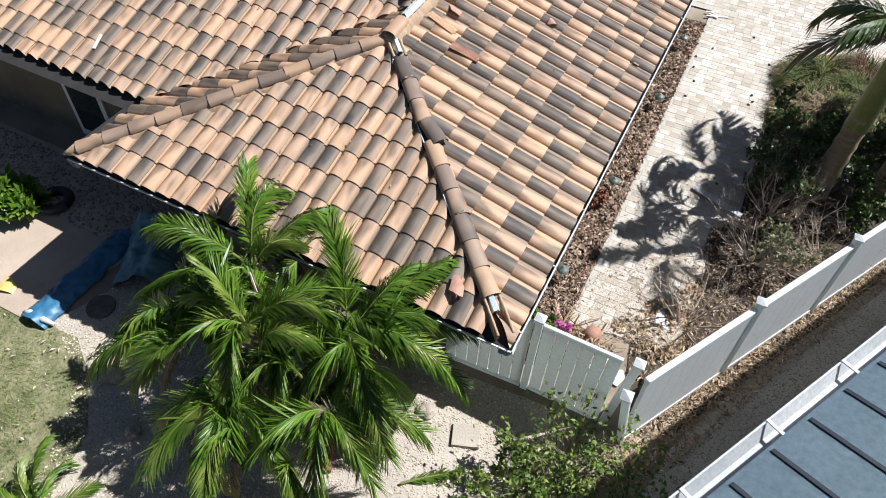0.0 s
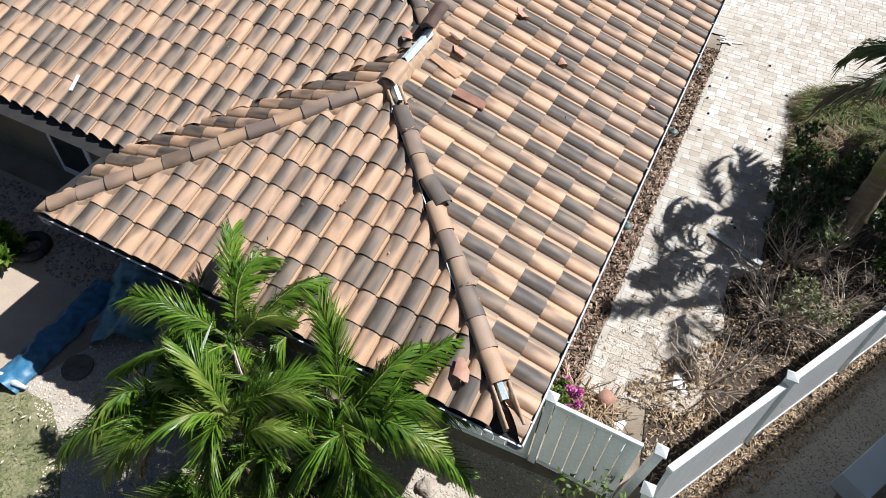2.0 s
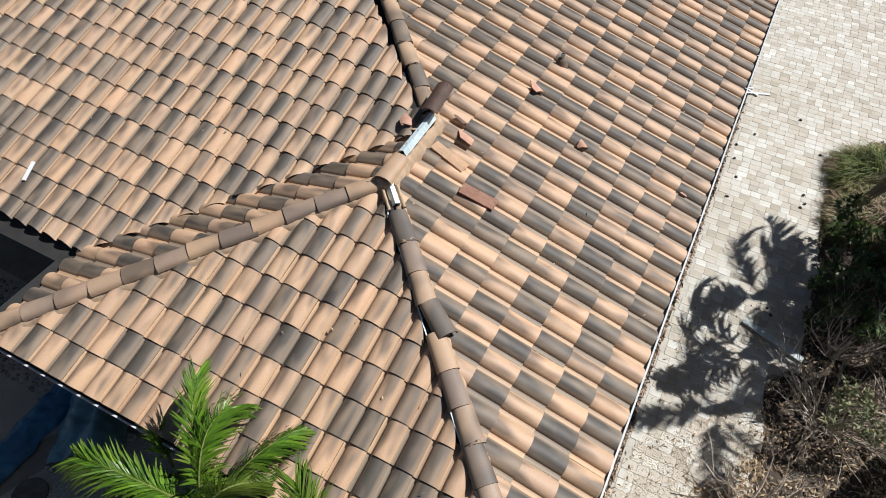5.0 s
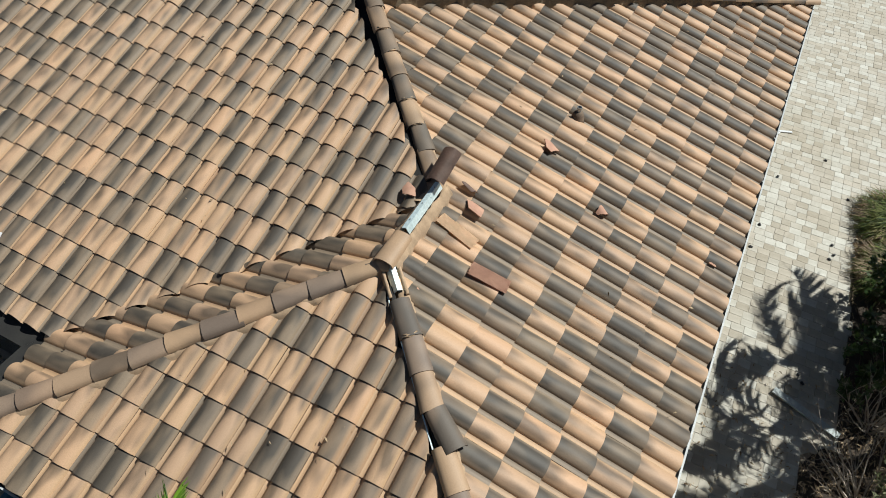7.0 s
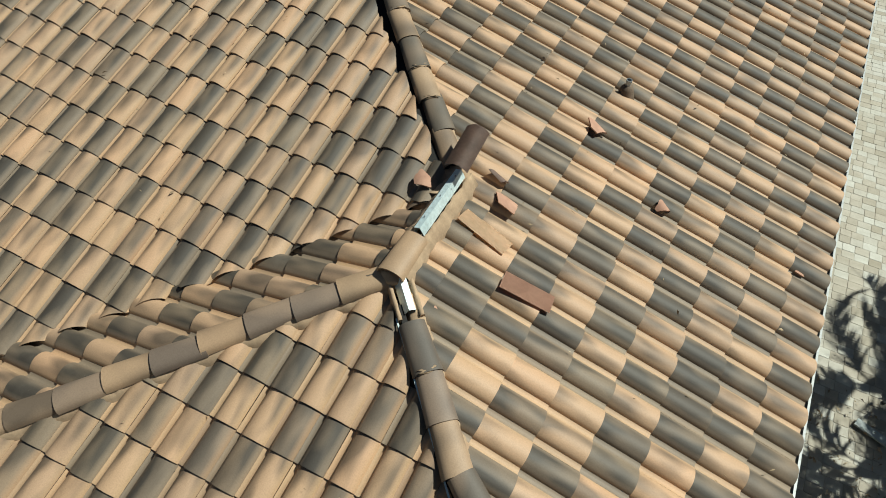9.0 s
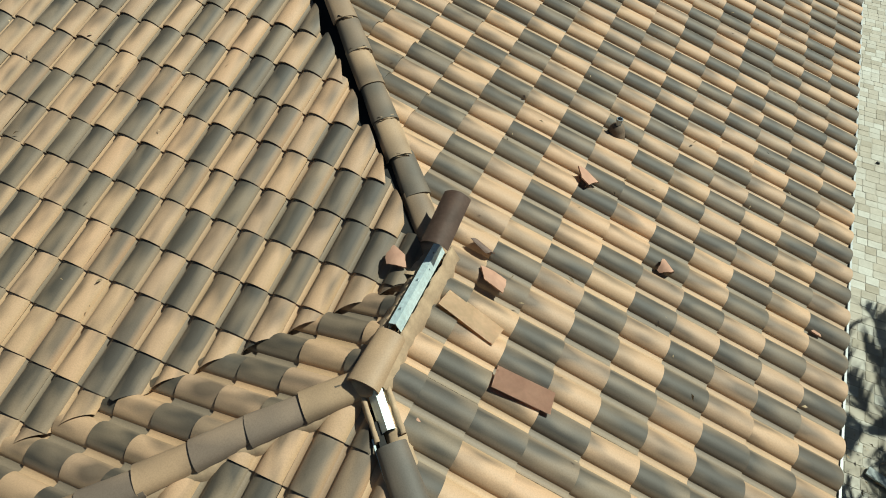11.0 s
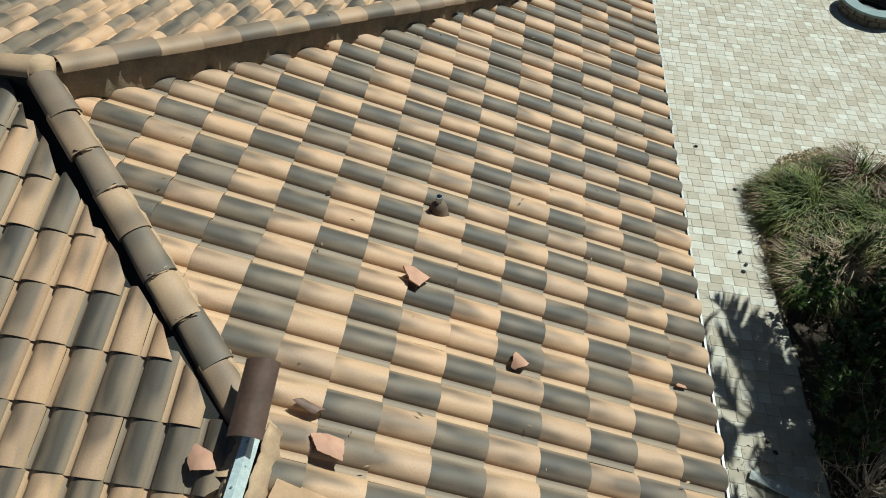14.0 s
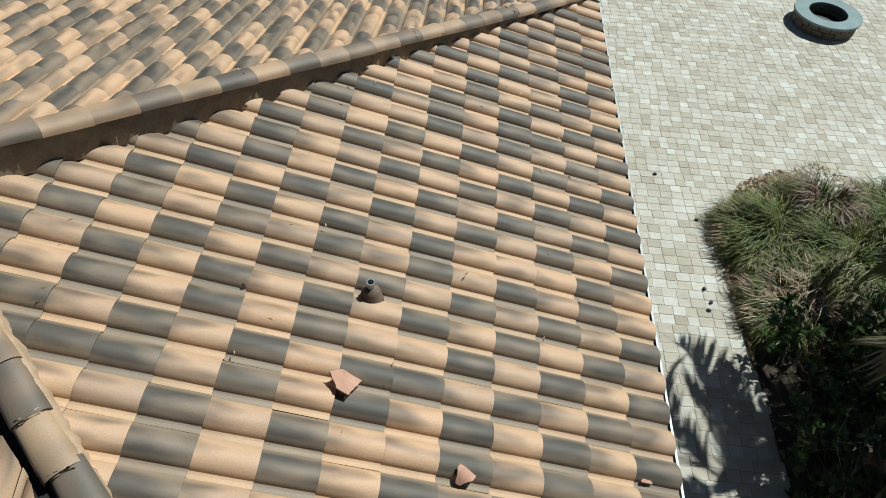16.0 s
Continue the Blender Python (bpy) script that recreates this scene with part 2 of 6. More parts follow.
M_HAT = grained("green_grey_metal", (0.16, 0.21, 0.19), (0.30, 0.36, 0.33), 8, 40, 0.4, 0.5, 0.05)
M_COLLAR = grained("mortar_collar", (0.12, 0.085, 0.06), (0.21, 0.15, 0.105), 8, 60, 0.9, relief=0.5)
M_PINK = grained("pink_petals", (0.55, 0.10, 0.38), (0.70, 0.2, 0.5), 6, 40, 0.6)
M_YELLOW = grained("yellow_plastic", (0.60, 0.46, 0.12), (0.75, 0.6, 0.2), 6, 40, 0.5)
M_TERRA = grained("terracotta", (0.30, 0.16, 0.11), (0.42, 0.24, 0.17), 5, 40, 0.85)


def leaf_mat(name, a, b_, tip, gloss=0.42):
    m, nt, b = node_mat(name)
    g = nt.nodes.new("ShaderNodeNewGeometry")
    n1 = add_noise(nt, 1.8, 3)
    c = mix(nt, g.outputs["Random Per Island"], a, b_)
    c = mix(nt, ramp(nt, n1.outputs[0], [(0.5, (0, 0, 0)), (0.75, (0.7,) * 3)]), c, tip)
    nt.links.new(c, b.inputs["Base Color"])
    b.inputs["Roughness"].default_value = gloss
    t = nt.nodes.new("ShaderNodeBsdfTranslucent")
    nt.links.new(c, t.inputs["Color"])
    ms = nt.nodes.new("ShaderNodeMixShader")
    ms.inputs[0].default_value = 0.14
    nt.links.new(b.outputs[0], ms.inputs[1])
    nt.links.new(t.outputs[0], ms.inputs[2])
    nt.links.new(ms.outputs[0], nt.nodes["Material Output"].inputs["Surface"])
    return m


M_FROND = leaf_mat("palm_leaf", (0.035, 0.09, 0.008), (0.15, 0.27, 0.018), (0.33, 0.36, 0.08), 0.42)
M_FRONDDRY = leaf_mat("dry_palm_leaf", (0.13, 0.115, 0.065), (0.28, 0.235, 0.15), (0.10, 0.12, 0.04), 0.6)
M_FRONDDARK = leaf_mat("dark_palm_leaf", (0.032, 0.065, 0.014), (0.085, 0.135, 0.03), (0.15, 0.155, 0.055))
M_LEAF = leaf_mat("shrub_leaf", (0.05, 0.10, 0.015), (0.16, 0.23, 0.035), (0.36, 0.39, 0.08), 0.5)
M_BLADE = leaf_mat("fountain_grass", (0.028, 0.052, 0.009), (0.14, 0.172, 0.026), (0.34, 0.27, 0.09), 0.7)
M_REDSTEM = leaf_mat("red_grass_stem", (0.07, 0.03, 0.02), (0.20, 0.10, 0.055), (0.30, 0.22, 0.10), 0.5)
M_PALELEAF = leaf_mat("pale_leaf", (0.14, 0.16, 0.07), (0.28, 0.29, 0.15), (0.36, 0.32, 0.2), 0.6)
M_BLADEDRY = leaf_mat("dry_fountain_grass", (0.14, 0.085, 0.05), (0.42, 0.32, 0.19), (0.22, 0.09, 0.05), 0.6)


# ---- building helpers ----
def finish(bm, name, material, smooth=False):
    me = bpy.data.meshes.new(name)
    bm.normal_update()
    bm.to_mesh(me)
    bm.free()
    for m in material if isinstance(material, (list, tuple)) else [material]:
        me.materials.append(m)
    if smooth:
        me.polygons.foreach_set("use_smooth", [True] * len(me.polygons))
    return me


def part(name, bm, material, parent=None, label="", smooth=False):
    ob = new(name, finish(bm, name, material, smooth))
    ob.parent = parent
    return tagged(ob, label)


def thing(name, at, label, category, group="", kind=""):
    ob = new(name)
    ob.empty_display_size = 0.2
    ob.location = at
    return tagged(ob, label, category, group, kind)


def pydata(name, verts, faces, material, parent=None, mats=None, smooth=False):
    me = bpy.data.meshes.new(name)
    me.from_pydata(verts, [], faces)
    for m in material if isinstance(material, (list, tuple)) else [material]:
        me.materials.append(m)
    if mats is not None:
        me.polygons.foreach_set("material_index", mats)
    if smooth:
        me.polygons.foreach_set("use_smooth", [True] * len(me.polygons))
    me.update()
    ob = new(name, me)
    ob.parent = parent
    return ob


def box(bm, cx, cy, cz, sx, sy, sz, m=None, bevel=0.0):
    r = bmesh.ops.create_cube(bm, size=1, matrix=Matrix.LocRotScale((cx, cy, cz), None, (sx, sy, sz)))
    vs = r["verts"]
    if bevel:
        es = list({e for v in vs for e in v.link_edges})
        r = bmesh.ops.bevel(bm, geom=es, offset=bevel, segments=2, affect="EDGES", profile=0.7)
        vs = list({v for f in r["faces"] for v in f.verts} | {v for v in vs if v.is_valid})
    if m is not None:
        bmesh.ops.transform(bm, matrix=m, verts=[v for v in vs if v.is_valid])
    return vs


def beam(bm, a, b, w, h, bevel=0.0):
    """A bar from a to b with a cross-section w by h."""
    a, b = Vector(a), Vector(b)
    d = b - a
    m = Matrix.Translation((a + b) / 2) @ d.to_track_quat("Y", "Z").to_matrix().to_4x4()
    return box(bm, 0, 0, 0, w, d.length, h, m, bevel)


def sweep(bm, pts, profile, close=True):
    """A profile of (right, up) offsets swept along points."""
    rings = []
    for i, p in enumerate(pts):
        p = Vector(p)
        d = (Vector(pts[min(i + 1, len(pts) - 1)]) - Vector(pts[max(i - 1, 0)])).normalized()
        r = d.cross(Vector((0, 0, 1))).normalized()
        u = r.cross(d)
        rings.append([bm.verts.new(p + r * x + u * y) for x, y in profile])
    n = len(profile)
    for a, b in zip(rings, rings[1:]):
        for k in range(n if close else n - 1):
            bm.faces.new((a[k], a[(k + 1) % n], b[(k + 1) % n], b[k]))
    if close:
        bm.faces.new(rings[0])
        bm.faces.new(rings[-1][::-1])


def tube(bm, pts, radii, sides=6, cap=True):
    rings = []
    for i, (p, r) in enumerate(zip(pts, radii)):
        p = Vector(p)
        d = (Vector(pts[min(i + 1, len(pts) - 1)]) - Vector(pts[max(i - 1, 0)])).normalized()
        a = d.orthogonal().normalized()
        b = d.cross(a)
        if rings:
            # keep the rings from twisting
            prev = rings[-1][1]
            a = (prev - d * prev.dot(d)).normalized()
            b = d.cross(a)
        rings.append(([bm.verts.new(p + (a * math.cos(k * math.tau / sides) + b * math.sin(k * math.tau / sides)) * r) for k in range(sides)], a))
    for (x, _), (y, _) in zip(rings, rings[1:]):
        for k in range(sides):
            bm.faces.new((x[k], x[(k + 1) % sides], y[(k + 1) % sides], y[k]))
    if cap:
        bm.faces.new(rings[0][0][::-1])
        bm.faces.new(rings[-1][0])


# ---- the roof's plan ----
XE, XW, YF, YL, YN = -1.52, -8.88, 4.55, 5.82, 19.45
SLOPE, SLOPE_M = 0.29, 0.33  # the main slope is the steeper one
ZEAVE = 2.60
XC = (XE + XW) / 2
P_APEX = Vector((XC, YF + (XE - XC), 0))
Q_APEX = Vector((XC, YL + (XE - XC), 0))
YRIDGE = 11.86
T_APEX = Vector((-7.72, YRIDGE, 0))
XFAR = -17.0
TILE_W, COURSE, HEADLAP = 0.305, 0.4365, 0.075
SLOPE_N = SLOPE_M * (YRIDGE - YL) / (YN - YRIDGE)
CSN, SNN = math.cos(math.atan(SLOPE_N)), math.sin(math.atan(SLOPE_N))
CS, SN = math.cos(math.atan(SLOPE)), math.sin(math.atan(SLOPE))
CSW, SNW = math.cos(math.atan(0.318)), math.sin(math.atan(0.318))
CSM, SNM = math.cos(math.atan(SLOPE_M)), math.sin(math.atan(SLOPE_M))


def frame_of(origin, u, v):
    u, v = Vector(u), Vector(v)
    n = u.cross(v)
    return Matrix(((u.x, v.x, n.x, origin[0]), (u.y, v.y, n.y, origin[1]), (u.z, v.z, n.z, origin[2]), (0, 0, 0, 1)))


FR = {
    "east": frame_of((XE, 9.7176 - 0.304 - TILE_W * 20, ZEAVE), (0, 1, 0), (-CS, 0, SN)),
    "south": frame_of((-9.295, YF + 0.02, ZEAVE), (1, 0, 0), (0, CS, SN)),
    "main": frame_of((-16.17, YL + 0.145, ZEAVE + 0.035), (1, -0.0084, 0), (-0.0215, CSM, SNM)),
    "west": frame_of((XW + 0.27, 9.898, ZEAVE + 0.04), (0, -1, 0), (CSW, 0, SNW)),
    "north": frame_of((XE + 0.305, YN, ZEAVE), (-1, 0, 0), (0, -CSN, SNN)),
}
R2 = math.sqrt(0.5)
# the hip over the yard starts a little inside the corner
B_X = XW + 0.15
HB = Vector((P_APEX.x - B_X, P_APEX.y - YF, 0)).normalized()


# the valley runs where the steeper main slope meets the narrow one
VALLEY = (0.694, -0.720)
V_FOOT = (-8.79, YL)
Y_VALLEY = YL + (XC - V_FOOT[0]) * 0.694 / 0.720


def broken(p, n, c):
    """A cut along the line through p, but turned at each tile so that its end stands out in a point."""
    p, n = Vector(p), Vector(n)
    foot = Vector(c[:2]) - n * (Vector(c[:2]) - p).dot(n)
    turned = Vector((n.x * 0.966 + n.y * 0.259, n.y * 0.966 - n.x * 0.259))
    return (foot[:], turned[:])


def bounds(slope, c):
    """Half-planes (point, outward normal) that bound a slope's tiles round the place c."""
    hipA = ((XE, YF), (-R2, -R2))
    hipLR_e = ((XE, YL), (-R2, -R2))
    hn = Vector((YRIDGE - YN, XE - T_APEX.x)).normalized()
    if slope == "east":
        near = hipA if c.y < P_APEX.y else (((XC, 0), (-1, 0)) if c.y < Q_APEX.y else hipLR_e)
        return [near, ((XE + hn.x * 0.27, YN + hn.y * 0.27), (hn.x, hn.y))]
    if slope == "south":
        return [broken((XE - 0.15, YF), (R2, R2), c), ((XE - 0.14, YF), (R2, R2)), ((B_X, YF), (-HB.y, HB.x))]
    if slope == "main":
        return [broken((Q_APEX.x - 0.105, Q_APEX.y - 0.115), (0.684, 0.730), c), ((Q_APEX.x - 0.105, Q_APEX.y - 0.115), (0.684, 0.730)), ((V_FOOT[0] + 0.04, YL), VALLEY), ((XC, 0), (1, 0)), ((0, YRIDGE), (0, 1)), ((0, YL + 0.205), (0, -1))]
    if slope == "west":
        return [((B_X, YF), (HB.y, -HB.x)), ((V_FOOT[0] - 0.09, YL), (-VALLEY[0], -VALLEY[1])), ((XC, 0), (1, 0))]
    return [((XE, YN), (-hn.x, -hn.y)), ((0, YRIDGE), (0, -1))]


COUNTS = {"east": (55, 17), "south": (30, 10), "main": (41, 16), "west": (21, 10), "north": (58, 18)}
# width and course of the tiles as they lie on each slope
LAID = {"east": (TILE_W, COURSE), "south": (0.274, 0.4196), "main": (0.2733, 0.4202), "west": (0.280, 0.42), "north": (0.274, 0.42)}


def profile(k, n=14):
    """Across a tile: a narrow dished pan, then a round barrel."""
    pan = 4
    if k <= pan:
        x = 0.20 * k / pan
        return x * TILE_W, 0.008 + 0.008 * (2 * k / pan - 1) ** 2
    a = (k - pan) / (n - pan)
    u = 0.5 - 0.5 * math.cos(a * math.pi)
    # steep on the side of its own pan, easing down to the next one
    return (0.20 + 0.80 * u) * TILE_W, 0.016 + 0.072 * math.sin(u ** 0.86 * math.pi) ** 0.62


PN = 14
NOSE, THICK = 0.022, 0.013


def tile_arrays(length=COURSE + HEADLAP):
    """Vertices, faces and uv of one tile in its own frame: nose at y 0, head upslope."""
    v, f, uv = [], [], []
    for row, (y, dz) in enumerate(((0.0, NOSE - THICK), (0.0, NOSE), (0.012, NOSE + 0.002), (length, 0.0))):
        for k in range(PN + 1):
            x, z = profile(k, PN)
            v.append((x + 0.004, y, z + dz))
            uv.append((x / TILE_W, y / COURSE))
    for row in range(3):
        for k in range(PN):
            a = row * (PN + 1) + k
            f.append((a, a + 1, a + PN + 2, a + PN + 1))
    return v, f, uv


TV, TF, TUV = tile_arrays()


def uv_layer(me, uvs):
    lay = me.uv_layers.new(name="tile")
    loops = np.empty(len(me.loops), dtype=np.int32)
    me.loops.foreach_get("vertex_index", loops)
    lay.data.foreach_set("uv", np.asarray(uvs, dtype=np.float32)[loops].ravel())


def tile_mesh(dark):
    me = bpy.data.meshes.new("roof_tile")
    me.from_pydata(TV, [], TF)
    me.materials.append(M_TILE[(dark, False)])
    me.polygons.foreach_set("use_smooth", [i >= 0 for i in range(len(TF))])
    uv_layer(me, TUV)
    me.update()
    me.set_sharp_from_angle(angle=radians(40))
    return me


TILE_MESH = [tile_mesh(0), tile_mesh(1), tile_mesh(2)]
PATTERN = {"east": [
    # first noted column, then the tiles of each course from the eave up
    (20, "DTDTDDTDTDTTDTDTDTDTDTTDTDD"),
    (20, "TDTDTTDTDTDDTDTDTDTDTDD"),
    (19, "DTTDTDDTDTDTTDTDTDTDTDTT"),
    (19, "TDDTDTTDTDTDTTDTDTDDDTT"),
    (17, "TDDTTDTDDTDTDTTDTDTDTTTDD"),
    (17, "DTTDDTDTTDTDTDDTDTDTDDDT"),
    (17, "TDDTTDTTDDTTDTTDTDTDTTT"),
    (16, "DDTTDDTDDTTDDTDDTDTDTTD"),
    (17, "TDDTTTTTDDTTDTTDTTTDD"),
    (22, "DDDTTDDTDDTDDDT"),
    (22, "TTTDDTTDTTDTT"),
    (24, "TDTDDTDDTD"),
    (25, "DDTTDTTD"),
    (27, "DDTDD"),
    (28, "TD"),
], "south": [
    (7, "TTTDT"),
    (6, "DTDDTDTDT"),
    (6, "TDTTDTDDTTD"),
    (7, "DTDTDTTDDTTDTDD"),
    (9, "TDTDDTTDDTDT"),
    (10, "TDTTDDTTD"),
    (11, "TDDTTDD"),
    (12, "TTDDT"),
], "main": [
    (24, "DTTD"),
    (23, "DTDDTDT"),
    (22, "DTDTDDTDT"),
    (21, "DTDTDTTDTDDT"),
    (20, "DDTDDTDDTTDTD"),
    (18, "DTDTDTTDTDTDTTDTDT"),
    (17, "DTDTDDTDTDTDTDDTDTDT"),
    (16, "DTDTDTTDTDTTDTDTDTDTDT"),
    (14, "TDDTDTTDDTDTDDTDTDTDTDTD"),
    (13, "TDDTDTDTDTDDTDTDTTDTDTD"),
    (17, "TDTDTTDTDTDDTDTDDTD"),
    (21, "TDTTDTDTDTDDTT"),
    (24, "DTDTDTTDTD"),
]}


def walk_of(key, count, flip):
    """A row of zeros and ones that changes nearly every step."""
    rnd = random.Random(key)
    out = [rnd.randrange(2)]
    for _ in range(count):
        out.append(out[-1] ^ int(rnd.random() < flip))
    return out


COL_TURN = {s: walk_of(s + " columns", 60, 0.86) for s in FR}
ROW_TURN = {s: walk_of(s + " rows", 24, 0.85) for s in FR}


def dark_at(slope, col, row):
    """Whether a tile is a dark one: by the noted pattern, else by a fixed draw."""
    rows = PATTERN.get(slope)
    if rows and row < len(rows):
        first, kinds = rows[row]
        if first <= col < first + len(kinds):
            dark = int(kinds[col - first] == "D")
            return 2 if dark and slope in ("south", "main") and random.Random(f"brown {slope} {col} {row}").random() < (0.6 if slope == "south" else 0.22) else dark
    if random.Random(f"{slope} {col} {row}").random() < 0.08:
        return (col + row) % 2 if slope == "east" else 1
    if slope == "east":
        return (col + row + 1) % 2 ^ COL_TURN[slope][col // 5]
    dark = COL_TURN[slope][col] ^ ROW_TURN[slope][row]
    # some dark tiles are drawn browner, with haze and warm light in the colour
    return 2 if dark and random.Random(f"brown {slope} {col} {row}").random() < (0.4 if slope == "south" else 0.12) else dark


# ---- the house ----
house = thing("house", (XC, 10, 0), "low stucco house with a storm-damaged tan and grey tiled hip roof", "house")


def under(ob, parent):
    """Parent ob and keep it where it stands."""
    ob.parent = parent
    ob.matrix_parent_inverse = parent.matrix_world.inverted()
    return ob


bpy.context.view_layer.update()


OVER = 1.2
WALL = [(XE - OVER, YF + OVER), (XE - OVER, YN - OVER), (XFAR + 0.6, YN - OVER), (XFAR + 0.6, YL + OVER), (XW + OVER, YL + OVER), (XW + OVER, YF + OVER)]
for a, b in zip(WALL, WALL[1:] + WALL[:1]):
    bm = bmesh.new()
    beam(bm, (*a, 1.23), (*b, 1.23), 0.2, 2.46)
    under(part("wall", bm, M_STUCCO), house)
# soffit, fascia and the felted deck under the tiles
SOFF = [(XE - 0.22, YF + 0.22), (XE - 0.22, YN - 0.22), (XFAR, YN - 0.22), (XFAR, YL + 0.29), (XW + 0.28, YL + 0.29), (XW + 0.28, YF + 0.22)]
bm = bmesh.new()
vs = [bm.verts.new((x, y, 2.47)) for x, y in SOFF]
f = bm.faces.new(vs)
bmesh.ops.solidify(bm, geom=[f], thickness=0.02)
under(part("soffit", bm, M_WHITE), house)
bm = bmesh.new()
for a, b in zip(SOFF, SOFF[1:] + SOFF[:1]):
    beam(bm, (*a, 2.525), (*b, 2.525), 0.03, 0.17)
under(part("fascia", bm, M_WHITE), house)


def deck_z(x, y, slope):
    d = {"east": XE - x, "south": y - YF, "main": y - YL, "west": x - XW, "north": YN - y}[slope]
    return ZEAVE - 0.012 + {"north": SLOPE_N, "main": SLOPE_M}.get(slope, SLOPE) * d


bm = bmesh.new()
PX, QX, TX = P_APEX, Q_APEX, T_APEX
for slope, poly in {
    "east": [(XE, YF), (XE, YN), TX[:2], QX[:2], PX[:2]],
    "south": [(XW, YF), (XE, YF), PX[:2]],
    "west": [(XW, YL), (XW, YF), PX[:2], (XC, Y_VALLEY)],
    "main": [(XFAR, YL), (XW, YL), (XC, Y_VALLEY), QX[:2], TX[:2], (XFAR, YRIDGE)],
    "north": [(XE, YN), (XFAR, YN), (XFAR, YRIDGE), TX[:2]],
}.items():
    bm.faces.new([bm.verts.new((x, y, deck_z(x, y, slope))) for x, y in poly])
under(part("roof_deck", bm, M_DECK, None, "black roofing felt under the tiles"), house)

NEAR_BOX = {"east": (-5.3, -1.0, 7.9, 13.0), "south": (-8.9, -1.5, 4.5, 8.3), "main": (-9.6, -5.0, 7.6, 11.6), "west": (-9.0, -5.0, 5.0, 10.0)}  # stretch of the plan whose tiles are single pieces
slope_obs = {}
LABELS = {"east": "tan and charcoal tiled slope above the driveway", "south": "tan and charcoal tiled hip end", "main": "wide tan and charcoal tiled slope of the main roof",
          "west": "narrow tiled slope beside the valley", "north": "tiled slope behind the ridge"}
pending = []
jit = random.Random(5)
for slope, M in FR.items():
    nc, nr = COUNTS[slope]
    wide, deep = LAID[slope]
    verts, faces, mats, uvs = [], [], [], []
    for row in range(nr):
        for col in range(nc):
            base = M @ Matrix.Translation((col * wide, row * deep, 0))
            wob = Matrix.Translation((jit.uniform(-0.003, 0.003), jit.uniform(-0.006, 0.006), jit.uniform(0, 0.004))) @ Matrix.Rotation(jit.uniform(-0.006, 0.006), 4, "Z")
            m = base @ wob @ Matrix.Diagonal((wide / TILE_W, deep / COURSE, 1, 1))
            cen = m @ Vector((TILE_W / 2, COURSE / 2, 0))
            corners = [m @ Vector((x, y, 0)) for x in (0, TILE_W) for y in (0, COURSE + HEADLAP)]
            cuts, out = [], False
            for (px, py), (nx, ny) in bounds(slope, cen):
                d = [(c.x - px) * nx + (c.y - py) * ny for c in corners]
                if min(d) > 0:
                    out = True
                elif max(d) > 0:
                    cuts.append(((px, py, 0), (nx, ny, 0)))
            if out or cen.x < XFAR:
                continue
            dark = dark_at(slope, col, row)
            if not cuts:
                bx = NEAR_BOX.get(slope)
                if bx and bx[0] < cen.x < bx[1] and bx[2] < cen.y < bx[3]:
                    pending.append((slope, m, dark))
                    continue
                k = len(verts)
                verts += [tuple(m @ Vector(v)) for v in TV]
                faces += [tuple(i + k for i in f) for f in TF]
                mats += [dark] * len(TF)
                uvs += TUV
            else:
                b = bmesh.new()
                lay = b.verts.layers.float_vector.new("t")
                bv = []
                for v, w in zip(TV, TUV):
                    q = b.verts.new(m @ Vector(v))
                    q[lay] = (*w, 0)
                    bv.append(q)
                for f in TF:
                    b.faces.new([bv[i] for i in f])
                for co, no in cuts:
                    bmesh.ops.bisect_plane(b, geom=b.verts[:] + b.edges[:] + b.faces[:], plane_co=co, plane_no=no, clear_outer=True)
                full = COURSE * TILE_W * (1 + HEADLAP / COURSE)
                small = slope in ("south", "main") and sum(f.calc_area() for f in b.faces) < 0.2 * full and cen.x > XC - 2.2
                if not b.faces or small:
                    b.free()
                    continue
                b.verts.index_update()
                k = len(verts)
                verts += [tuple(v.co) for v in b.verts]
                uvs += [tuple(v[lay])[:2] for v in b.verts]
                for f in b.faces:
                    faces.append(tuple(v.index + k for v in f.verts))
                    mats.append(dark)
                b.free()
    ob = pydata("roof_slope", verts, faces, [M_TILE[(0, True)], M_TILE[(1, True)], M_TILE[(2, True)]], None, mats, True)
    uv_layer(ob.data, uvs)
    ob.data.set_sharp_from_angle(angle=radians(40))
    tagged(ob, LABELS[slope], kind="stuff")
    slope_obs[slope] = under(ob, house)


